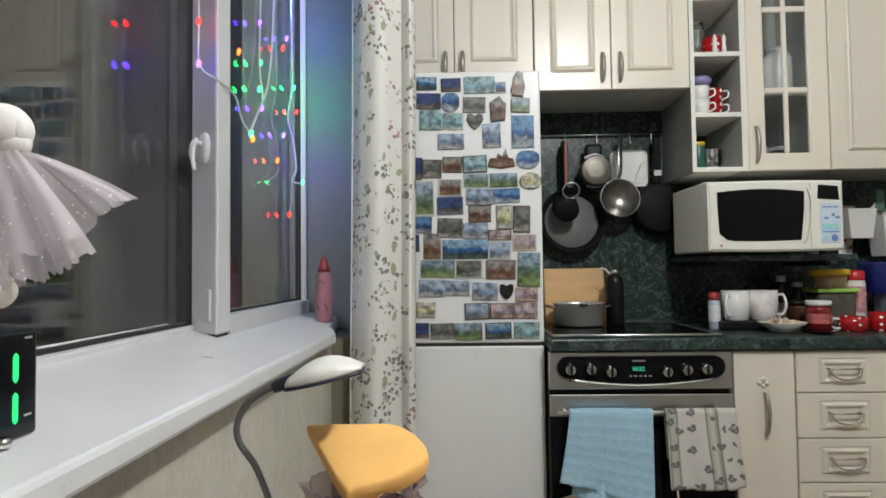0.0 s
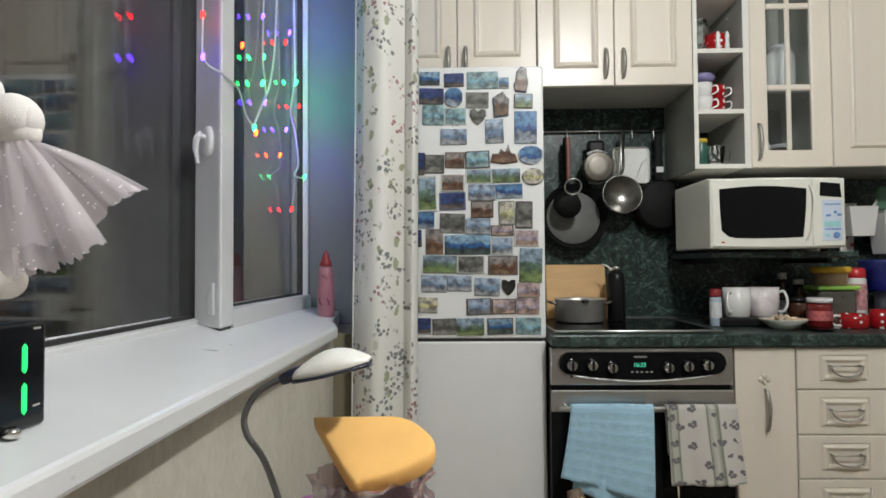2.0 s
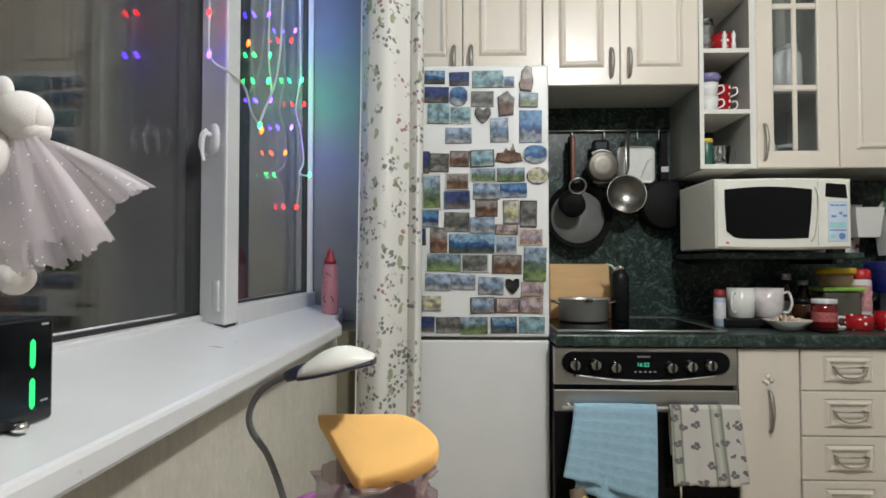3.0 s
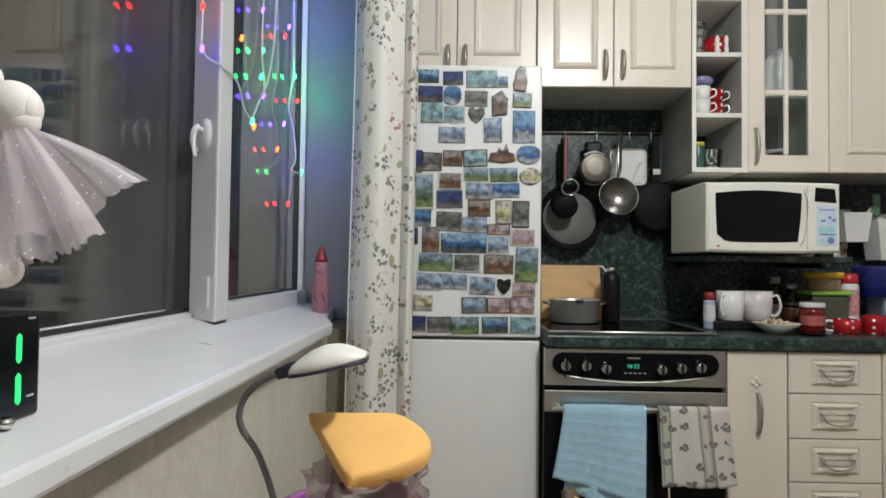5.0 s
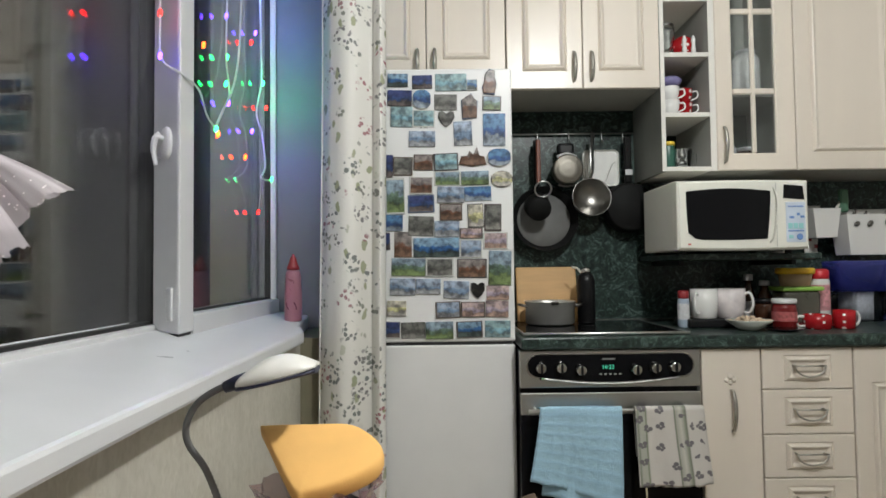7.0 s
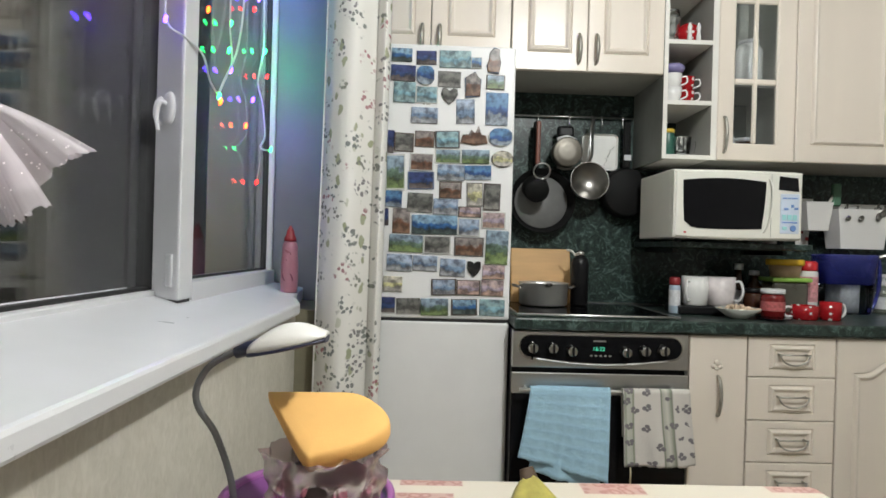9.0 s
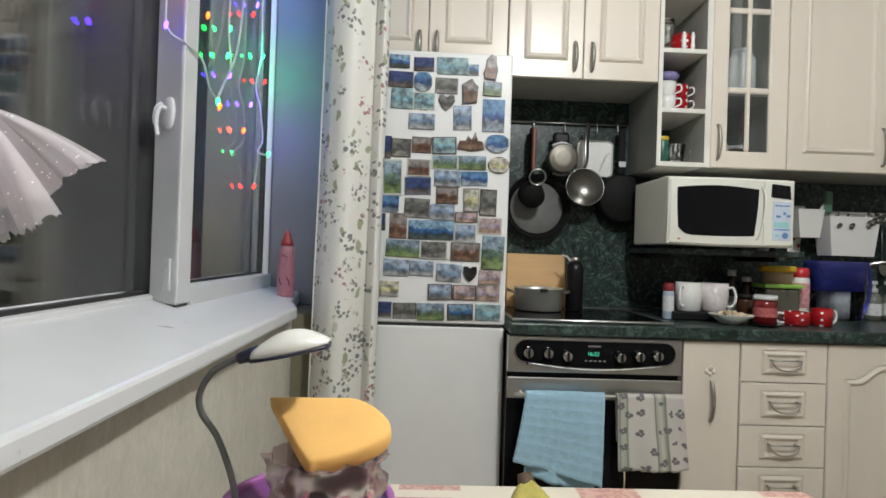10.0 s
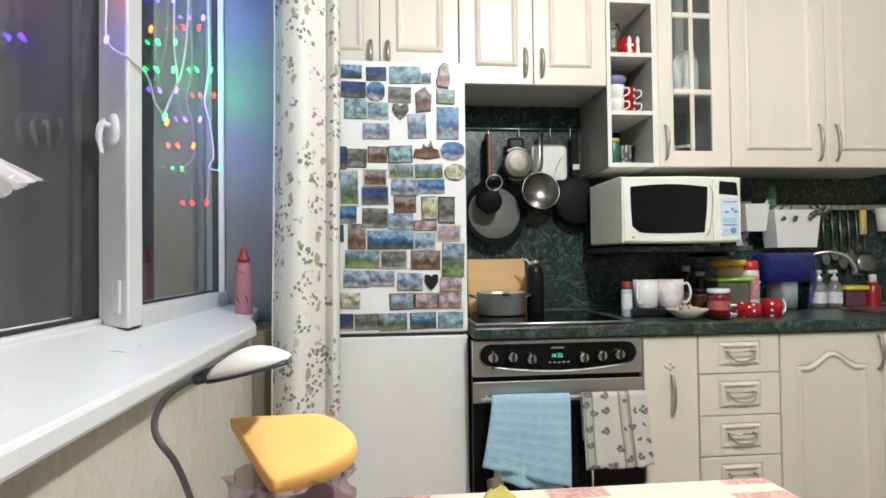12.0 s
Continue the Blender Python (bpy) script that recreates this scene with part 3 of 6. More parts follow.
WIRE = mat("clear_wire", (0.62, 0.64, 0.62), 0.35, clear=0.3)
GLOW = {k: mat("bulb_" + k, c, 0.4, vary=0.0, emit=e) for k, c, e in (
    ("green", (0.008, 1.0, 0.10), 26), ("violet", (0.06, 0.018, 1.0), 32), ("red", (1.0, 0.008, 0.006), 15), ("orange", (1.0, 0.05, 0.006), 15))}
garland = thing("fairy_light_garland", "clear-wired garland with glowing coloured bulbs before the glass", "fairy lights")
garland.matrix_basis = DEEP @ pose(-0.815, 1.5, 2.28)
for r, pts in (
        (0.0030, ((-0.815, 1.71, 2.21), (-0.815, 1.688, 1.975), (-0.815, 1.669, 1.872), (-0.815, 1.651, 1.730), (-0.813, 1.603, 1.615), (-0.803, 1.485, 1.503), (-0.792, 1.415, 1.450))),
        (0.0024, ((-0.829, 1.205, 2.21), (-0.829, 1.216, 1.80), (-0.829, 1.218, 1.639), (-0.828, 1.222, 1.548), (-0.800, 1.250, 1.525), (-0.792, 1.320, 1.513), (-0.792, 1.365, 1.469), (-0.790, 1.412, 1.450))),
        (0.0028, ((-0.815, 1.83, 2.21), (-0.815, 1.842, 1.986), (-0.815, 1.853, 1.805), (-0.815, 1.855, 1.702), (-0.815, 1.807, 1.592), (-0.815, 1.859, 1.539), (-0.812, 1.885, 1.445), (-0.805, 1.815, 1.397), (-0.792, 1.845, 1.392), (-0.786, 1.858, 1.396))),
        (0.0012, ((-0.805, 1.815, 1.397), (-0.815, 1.845, 1.345), (-0.820, 1.838, 1.297))),
        (0.0024, ((-0.818, 1.59, 2.21), (-0.818, 1.566, 1.824), (-0.818, 1.560, 1.672), (-0.818, 1.580, 1.608), (-0.818, 1.583, 1.560)))):
    part("wire", tube(bmesh.new(), spline([(x + 0.815, y - 1.5, z - 2.28) for x, y, z in pts], 8), r, 8), WIRE, garland)


def bulbs(kind, *places):
    for x, y, z in places:
        b = lathe(bmesh.new(), [(0.001, 0.0085), (0.0035, 0.006), (0.0042, 0.001), (0.0040, -0.003), (0.0025, -0.0065), (0.0006, -0.008)], pose(x + 0.815, y - 1.5, z - 2.28, 20, 20), 12)
        part("bulb", b, GLOW[kind], garland, "glowing %s bulb" % kind)


bulbs("green", (-0.82, 1.573, 1.677), (-0.82, 1.564, 1.604), (-0.82, 1.890, 1.709), (-0.788, 1.412, 1.447), (-0.785, 1.859, 1.397))
bulbs("violet", (-0.829, 1.219, 1.551), (-0.82, 1.567, 1.785), (-0.82, 1.813, 1.840), (-0.82, 1.583, 1.557), (-0.82, 1.778, 1.529))
bulbs("red", (-0.829, 1.218, 1.639), (-0.82, 1.772, 1.794), (-0.82, 1.922, 1.639), (-0.82, 1.838, 1.293))
bulbs("orange", (-0.82, 1.718, 1.440), (-0.82, 1.417, 1.650), (-0.786, 1.418, 1.436))

pb = thing("dish_soap_bottle", "pink translucent plastic bottle with a red cap on the sill", "bottle", (-0.784, 2.150, 0.9335))
pb.scale = (1.05, 1.05, 0.98)
PINK = mat("pink_plastic", (0.46, 0.20, 0.25), 0.3, clear=0.2)
soap = part("bottle", lathe(bmesh.new(), [(0.026, 0), (0.029, 0.005), (0.029, 0.10), (0.026, 0.135), (0.026, 0.165), (0.022, 0.180), (0.016, 0.186)], seg=28), PINK, pb)
part("cap", lathe(bmesh.new(), [(0.021, 0.186), (0.020, 0.198), (0.013, 0.213), (0.0115, 0.226), (0.006, 0.236), (0.003, 0.244)]), mat("red_cap", (0.27, 0.02, 0.025), 0.45), pb, "pointed red cap")
PLUM = mat("plum_print", (0.16, 0.03, 0.08), 0.5)
for x, z, k in ((-0.012, 0.055, 1.0), (0.013, 0.055, 1.0), (0.006, 0.142, 0.5), (-0.003, 0.118, 0.3)):
    part("print", tube(bmesh.new(), spline([(x - 0.004 * k, -0.0285, z + 0.014 * k), (x + (0.003 if x > 0 else -0.003), -0.0288, z), (x + 0.004 * k, -0.0285, z - 0.012 * k)], 4), 0.0022 * k, 6, 0.4), PLUM, soap, "plum-coloured print")

CLOCK_BODY = mat("gloss_black", (0.006, 0.006, 0.008), 0.12, bump=0.0)
SEG = mat("green_segments", (0.02, 0.8, 0.16), 0.4, emit=1.1, vary=0.0)
ck = thing("digital_clock", "black digital table clock with green digits on the sill", "clock", (-0.7816, 0.6034, 0.9325))
ck.scale = (0.941, 0.941, 0.941)
cb = part("case", slab(-0.022, 0.003, -0.13, 0.098, 0.0008, 0.127, bevel=0.006, seg=3), CLOCK_BODY, ck)
for y0, z0, z1 in ((0.060, 0.068, 0.103), (0.060, 0.020, 0.057)):
    sg = [(-0.004 + y0, z0 + 0.004), (y0, z0), (y0 + 0.004, z0 + 0.004), (y0 + 0.004, z1 - 0.004), (y0, z1), (y0 - 0.004, z1 - 0.004)]
    part("digit_segment", rings(bmesh.new(), [[(x, y, z) for y, z in sg] for x in (0.002, 0.0038)], smooth=False), SEG, cb, "glowing green segment")
for z in (0.118, 0.026):
    part("marking", slab(0.002, 0.0036, 0.074, 0.086, z, z + 0.0025), GREY_BOARD, cb)
for y in (-0.10, 0.03):
    part("foot", lathe(bmesh.new(), [(0.004, 0), (0.009, 0.004), (0.010, 0.008), (0.006, 0.013)], pose(0.012, y, 0)), CHROME, ck, "small chrome foot")

PLUSH = mat("white_plush", (0.80, 0.76, 0.73), 0.95, bump=0.25, grain=700)


def tulle_material():
    m, n, l, p = nodes("pale_pink_tulle")
    p.inputs["Base Color"].default_value = (0.97, 0.88, 0.92, 1)
    p.inputs["Roughness"].default_value = 0.9
    p.inputs["Alpha"].default_value = 0.62
    co = n.new("ShaderNodeTexCoord")
    v = put(n, "ShaderNodeTexVoronoi", Scale=120.0)
    l.new(co.outputs["Object"], v.inputs["Vector"])
    r = put(n, "ShaderNodeMapRange", From_Min=0.10, From_Max=0.16, To_Min=0.80, To_Max=0.38)
    l.new(v.outputs["Distance"], r.inputs["Value"])
    l.new(r.outputs[0], p.inputs["Alpha"])
    return m


TULLE = tulle_material()
bm = bmesh.new()
for c, r, k in (((-0.748, 0.60, 1.263), 0.0262, (1.0, 1.0, 1.0)), ((-0.733, 0.598, 1.262), 0.0150, (0.85, 0.9, 1.15)), ((-0.770, 0.60, 1.290), 0.012, (0.9, 0.6, 1.3)), ((-0.770, 0.604, 1.262), 0.022, (1.0, 1.0, 1.0)),
                ((-0.744, 0.60, 1.249), 0.0215, (1.05, 0.85, 0.8)), ((-0.767, 0.585, 1.222), 0.019, (0.85, 0.8, 1.35)), ((-0.757, 0.598, 1.135), 0.016, (1.0, 0.9, 2.2)), ((-0.748, 0.593, 1.100), 0.0175, (1.0, 1.1, 1.05)),
                ((-0.782, 0.61, 1.12), 0.016, (0.9, 0.9, 2.1))):
    bmesh.ops.create_uvsphere(bm, u_segments=20, v_segments=12, radius=1, matrix=Matrix.Translation(c) @ Matrix.Diagonal((r * k[0], r * k[1], r * k[2], 1)))
for f in bm.faces:
    f.smooth = True


def gore(x0, x1, a0, a1, l0, l1, depth, folds, seed, droop=0.016, belly=0.012):
    """One flaring panel of net: from the waist line x0..x1, fanning between two slopes, with soft folds and a ragged hem."""
    nu, nv, grid = 44, 12, []
    for j in range(nv + 1):
        v, row = j / nv, []
        for i in range(nu + 1):
            u = i / nu
            a = radians(a0 + (a1 - a0) * u)
            ruf = math.sin(folds * 2 * math.pi * u + seed)
            long = (l0 + (l1 - l0) * u) * (1 + v * v * (0.05 * noise.noise((u * 5, seed, 0.0)) + 0.05 * noise.noise((u * 19, seed, 4.0)) + 0.02 * ruf))
            row.append(bm.verts.new((x0 + (x1 - x0) * u + long * v * math.cos(a), depth - belly * math.sin(math.pi * u) * v ** 0.7 + 0.0010 * ruf * v + 0.0015 * noise.noise((u * 3, v * 2, seed)),
                                     1.240 - 0.003 * u + long * v * math.sin(a) - droop * v * v)))
        grid.append(row)
    for j in range(nv):
        for i in range(nu):
            f = bm.faces.new((grid[j][i], grid[j][i + 1], grid[j + 1][i + 1], grid[j + 1][i]))
            f.smooth, f.material_index = True, 1


for k in range(2):
    # the lifted side panel and the close inner layers
    gore(-0.722, -0.732, -16 - 2 * k, -37 - k, 0.113 - 0.004 * k, 0.092, 0.598 + 0.005 * k, 2.5 + k, 1.0 + 2 * k)
    gore(-0.724, -0.772, -36 - 3 * k, -118, 0.098 - 0.003 * k, 0.092, 0.592 + 0.007 * k, 4.5 + k, 5.0 + k, belly=0.016)
for k, (a0, a1, ln) in enumerate(((-47, -62, 0.120), (-54, -72, 0.121), (-66, -84, 0.120), (-76, -100, 0.119), (-94, -122, 0.112))):
    # long outer panels of sparser net
    gore(-0.724 - 0.007 * k, -0.738 - 0.007 * k, a0, a1, ln, ln * 0.985, 0.586 + 0.004 * (k % 2), 1.5, 9.0 + 1.7 * k)
tube(bm, [(-0.80, 0.60, 2.45), (-0.80, 0.60, 1.35), (-0.785, 0.60, 1.225)], 0.001, 5)
doll = part("plush_doll", bm, PLUSH, fix=False)
doll.data.materials.append(TULLE)
tagged(doll, "white plush toy in a pale pink tulle skirt", "plush toy")

# ---- souvenir magnets ----
PALETTES = (
    ("blue coast", (0.30, 0.47, 0.62), (0.03, 0.11, 0.27), (0.09, 0.12, 0.11)),
    ("night town", (0.05, 0.07, 0.20), (0.03, 0.06, 0.16), (0.16, 0.13, 0.12)),
    ("pale turquoise", (0.36, 0.53, 0.55), (0.20, 0.36, 0.42), (0.32, 0.44, 0.44)),
    ("brown old building", (0.34, 0.30, 0.28), (0.13, 0.06, 0.035), (0.24, 0.14, 0.09)),
    ("grey-blue panorama", (0.46, 0.55, 0.68), (0.17, 0.25, 0.36), (0.40, 0.41, 0.42)),
    ("green landscape", (0.36, 0.47, 0.56), (0.11, 0.17, 0.12), (0.22, 0.30, 0.12)),
    ("cream picture", (0.72, 0.68, 0.55), (0.60, 0.58, 0.30), (0.66, 0.62, 0.55)),
    ("bright blue", (0.12, 0.27, 0.48), (0.03, 0.08, 0.22), (0.36, 0.42, 0.48)),
    ("dark metal", (0.22, 0.22, 0.20), (0.09, 0.09, 0.08), (0.30, 0.29, 0.26)),
    ("rosy evening", (0.62, 0.48, 0.46), (0.36, 0.30, 0.36), (0.55, 0.38, 0.30)),
    ("black", (0.02, 0.02, 0.02), (0.04, 0.035, 0.03), (0.02, 0.02, 0.02)))


def picture(name, sky, mid, ground):
    """A small landscape photograph: sky, a broken skyline and ground, with fine detail."""
    m, n, l, p = nodes(name)
    co = n.new("ShaderNodeTexCoord")
    info = n.new("ShaderNodeObjectInfo")
    add = n.new("ShaderNodeVectorMath")
    add.operation = "MULTIPLY_ADD"
    add.inputs[1].default_value = (40, 40, 40)
    l.new(info.outputs["Random"], add.inputs[0])
    l.new(co.outputs["Object"], add.inputs[2])
    sep = n.new("ShaderNodeSeparateXYZ")
    l.new(co.outputs["Generated"], sep.inputs[0])
    ns = put(n, "ShaderNodeTexNoise", Scale=34.0, Detail=5.0, Roughness=0.6)
    l.new(add.outputs[0], ns.inputs["Vector"])
    ma = n.new("ShaderNodeMath")
    ma.operation = "MULTIPLY_ADD"
    ma.inputs[1].default_value = 0.8
    l.new(ns.outputs["Fac"], ma.inputs[0])
    l.new(sep.outputs["Z"], ma.inputs[2])
    ms = n.new("ShaderNodeMath")
    ms.inputs[1].default_value = -0.40
    l.new(ma.outputs[0], ms.inputs[0])
    c = ramp(n, l, ms.outputs[0], [(0.12, ground), (0.30, shade(ground, 0.6)), (0.36, mid), (0.52, shade(mid, 1.5)), (0.60, shade(sky, 0.85)), (0.9, sky)])
    fine = put(n, "ShaderNodeTexNoise", Scale=48.0, Detail=3.0, Roughness=0.55)
    l.new(add.outputs[0], fine.inputs["Vector"])
    tone = ramp(n, l, fine.outputs["Fac"], [(0.36, (0.12, 0.12, 0.14)), (0.52, (0.66, 0.66, 0.68)), (0.64, (1.0, 1.0, 1.0))])
    mul = n.new("ShaderNodeMix")
    mul.data_type, mul.blend_type = "RGBA", "MULTIPLY"
    mul.inputs[0].default_value = 0.8
    l.new(c, mul.inputs[6])
    l.new(tone, mul.inputs[7])
    # a pale or dark moulded border on some of them
    far = []
    for axis in ("X", "Z"):
        off = n.new("ShaderNodeMath")
        off.inputs[1].default_value = -0.5
        l.new(sep.outputs[axis], off.inputs[0])
        ab = n.new("ShaderNodeMath")
        ab.operation = "ABSOLUTE"
        l.new(off.outputs[0], ab.inputs[0])
        far.append(ab.outputs[0])
    top = n.new("ShaderNodeMath")
    top.operation = "MAXIMUM"
    l.new(far[0], top.inputs[0])
    l.new(far[1], top.inputs[1])
    edge = n.new("ShaderNodeMath")
    edge.operation = "GREATER_THAN"
    edge.inputs[1].default_value = 0.445
    l.new(top.outputs[0], edge.inputs[0])
    some = n.new("ShaderNodeMath")
    some.operation = "GREATER_THAN"
    some.inputs[1].default_value = 0.45
    l.new(info.outputs["Random"], some.inputs[0])
    both = n.new("ShaderNodeMath")
    both.operation = "MULTIPLY"
    l.new(edge.outputs[0], both.inputs[0])
    l.new(some.outputs[0], both.inputs[1])
    rim = n.new("ShaderNodeMix")
    rim.data_type = "RGBA"
    l.new(ramp(n, l, info.outputs["Random"], [(0.70, (0.55, 0.55, 0.52)), (0.74, (0.07, 0.06, 0.06)), (0.90, (0.10, 0.07, 0.05)), (0.93, (0.10, 0.14, 0.22))]), rim.inputs[7])
    l.new(both.outputs[0], rim.inputs[0])
    l.new(mul.outputs[2], rim.inputs[6])
    l.new(rim.outputs[2], p.inputs["Base Color"])
    p.inputs["Roughness"].default_value = 0.28
    return m


PICTURES = [picture("picture_" + q[0].replace(" ", "_").replace("-", "_"), *q[1:]) for q in PALETTES]
OUTLINES = {
    "oval": [(0.5 * math.cos(2 * math.pi * i / 24), 0.5 * math.sin(2 * math.pi * i / 24)) for i in range(24)],
    "heart": [(0, -0.5), (0.3, -0.25), (0.5, 0.1), (0.45, 0.42), (0.25, 0.5), (0, 0.33), (-0.25, 0.5), (-0.45, 0.42), (-0.5, 0.1), (-0.3, -0.25)],
    "house": [(-0.45, -0.5), (0.42, -0.45), (0.5, 0.2), (0.3, 0.3), (0.12, 0.5), (-0.2, 0.38), (-0.5, 0.25)],
    "castle": [(-0.5, -0.4), (0.0, -0.5), (0.5, -0.38), (0.42, 0.0), (0.25, 0.05), (0.15, 0.5), (0.02, 0.1), (-0.12, 0.28), (-0.2, 0.02), (-0.42, 0.0)],
    "vase": [(-0.4, -0.45), (0.35, -0.5), (0.5, -0.1), (0.38, 0.2), (0.4, 0.42), (0.0, 0.5), (-0.3, 0.3), (-0.35, 0.0), (-0.5, -0.2)]}


def magnets(*row):
    for x, z, w, h, k, *shape in row:
        t = random.uniform(0.003, 0.006) if not shape else 0.008
        if shape:
            o = OUTLINES[shape[0]]
            bm = rings(bmesh.new(), [[(a * w * s, y, b * h * s) for a, b in o] for y, s in ((0, 1), (-t * 0.7, 1), (-t, 0.9))], smooth=False)
        else:
            bm = slab(-w / 2, w / 2, -t, 0, -h / 2, h / 2, bevel=0.0012)
        ob = part("fridge_magnet", bm, PICTURES[k])
        ob.matrix_basis = pose(x - 0.598, 2.0715, z, 0, random.uniform(-2, 2))
        tagged(ob, PALETTES[k][0] + " souvenir magnet on the fridge door", "magnet", "souvenir magnets on the fridge")


magnets((0.200, 1.772, 0.071, 0.046, 0), (0.285, 1.765, 0.070, 0.048, 1), (0.385, 1.763, 0.109, 0.060, 2), (0.459, 1.753, 0.038, 0.039, 0), (0.519, 1.763, 0.051, 0.091, 3, "vase"))
magnets((0.206, 1.709, 0.085, 0.056, 1), (0.283, 1.704, 0.068, 0.071, 7, "oval"), (0.366, 1.693, 0.080, 0.056, 8), (0.368, 1.634, 0.058, 0.058, 8, "heart"), (0.449, 1.677, 0.058, 0.091, 3, "house"), (0.527, 1.688, 0.065, 0.050, 5))
magnets((0.212, 1.643, 0.075, 0.071, 2), (0.289, 1.637, 0.078, 0.060, 2), (0.283, 1.565, 0.092, 0.055, 4), (0.425, 1.583, 0.064, 0.085, 4), (0.534, 1.595, 0.078, 0.114, 7))
magnets((0.169, 1.471, 0.023, 0.078, 1), (0.215, 1.470, 0.068, 0.065, 8), (0.286, 1.483, 0.068, 0.056, 3), (0.365, 1.484, 0.085, 0.060, 2), (0.458, 1.502, 0.096, 0.070, 3, "castle"), (0.550, 1.498, 0.087, 0.066, 7, "oval"))
magnets((0.278, 1.403, 0.083, 0.060, 3), (0.369, 1.426, 0.093, 0.050, 5), (0.465, 1.427, 0.096, 0.048, 5), (0.558, 1.422, 0.077, 0.058, 6, "oval"))
magnets((0.188, 1.366, 0.067, 0.126, 5), (0.277, 1.339, 0.092, 0.061, 1), (0.380, 1.369, 0.093, 0.056, 4), (0.474, 1.372, 0.093, 0.050, 7), (0.380, 1.309, 0.078, 0.058, 3), (0.465, 1.296, 0.055, 0.083, 6), (0.525, 1.289, 0.059, 0.094, 8))
magnets((0.183, 1.273, 0.060, 0.056, 7), (0.276, 1.262, 0.088, 0.068, 8), (0.365, 1.251, 0.086, 0.055, 4), (0.449, 1.235, 0.079, 0.036, 9), (0.533, 1.208, 0.085, 0.058, 9))
magnets((0.160, 1.210, 0.017, 0.060, 1), (0.213, 1.198, 0.061, 0.088, 3), (0.328, 1.187, 0.158, 0.067, 0), (0.448, 1.182, 0.078, 0.063, 4), (0.547, 1.114, 0.078, 0.118, 5))
magnets((0.231, 1.120, 0.116, 0.060, 5), (0.339, 1.118, 0.097, 0.063, 8), (0.450, 1.114, 0.103, 0.066, 3))
magnets((0.210, 1.052, 0.088, 0.060, 4), (0.299, 1.053, 0.085, 0.053, 4), (0.395, 1.040, 0.088, 0.061, 4), (0.469, 1.038, 0.052, 0.058, 10, "heart"), (0.538, 1.028, 0.078, 0.048, 9))
magnets((0.189, 0.979, 0.067, 0.053, 6), (0.366, 0.972, 0.086, 0.056, 4), (0.452, 0.972, 0.083, 0.053, 9), (0.535, 0.973, 0.079, 0.056, 9))
magnets((0.173, 0.906, 0.058, 0.059, 1), (0.245, 0.903, 0.083, 0.056, 8), (0.336, 0.902, 0.095, 0.059, 5), (0.439, 0.904, 0.090, 0.056, 0), (0.536, 0.904, 0.088, 0.058, 2))



# ---- on the table ----
def oilcloth():
    """Cream ground with scattered faded red blocks of ornament."""
    m, n, l, p = nodes("printed_oilcloth")
    co = n.new("ShaderNodeTexCoord")
    mp = n.new("ShaderNodeMapping")
    mp.inputs["Location"].default_value = (0.13, 0.02, 0)
    l.new(co.outputs["Object"], mp.inputs[0])
    v = put(n, "ShaderNodeTexVoronoi", Scale=7.0, Randomness=0.7)
    v.distance = "CHEBYCHEV"
    l.new(mp.outputs[0], v.inputs["Vector"])
    inside = put(n, "ShaderNodeMapRange", From_Min=0.34, From_Max=0.32)
    l.new(v.outputs["Distance"], inside.inputs["Value"])
    sp = n.new("ShaderNodeSeparateColor")
    l.new(v.outputs["Color"], sp.inputs[0])
    gate = put(n, "ShaderNodeMapRange", From_Min=0.70, From_Max=0.69)
    l.new(sp.outputs[1], gate.inputs["Value"])
    mu = n.new("ShaderNodeMath")
    mu.operation = "MULTIPLY"
    l.new(inside.outputs[0], mu.inputs[0])
    l.new(gate.outputs[0], mu.inputs[1])
    orn = put(n, "ShaderNodeTexVoronoi", Scale=60.0, Randomness=0.9)
    l.new(mp.outputs[0], orn.inputs["Vector"])
    red = ramp(n, l, orn.outputs["Distance"], [(0.15, (0.60, 0.38, 0.33)), (0.4, (0.42, 0.20, 0.17)), (0.6, (0.56, 0.36, 0.31))])
    mix = n.new("ShaderNodeMix")
    mix.data_type = "RGBA"
    mix.inputs[6].default_value = (0.66, 0.60, 0.50, 1)
    l.new(mu.outputs[0], mix.inputs[0])
    l.new(red, mix.inputs[7])
    l.new(mix.outputs[2], p.inputs["Base Color"])
    p.inputs["Roughness"].default_value = 0.4
    return m


tabletop.data.materials[0] = oilcloth()

PURPLE = mat("purple_plastic", (0.17, 0.05, 0.19), 0.35)
LILAC = mat("pink_rim_plastic", (0.32, 0.10, 0.31), 0.35)
bowl = thing("plastic_basin", "round purple plastic basin with a pink rim on the table", "basin", (-0.432, 0.775, 0.75))
part("basin", lathe(bmesh.new(), [(0.07, 0.0), (0.085, 0.004), (0.103, 0.036), (0.099, 0.037), (0.08, 0.008), (0.001, 0.006)], seg=40), PURPLE, bowl)
part("rim", lathe(bmesh.new(), [(0.099, 0.034), (0.104, 0.033), (0.110, 0.037), (0.109, 0.043), (0.102, 0.044), (0.099, 0.040), (0.099, 0.034)], seg=40, close=(False, False)), LILAC, bowl, "thick pink rim")

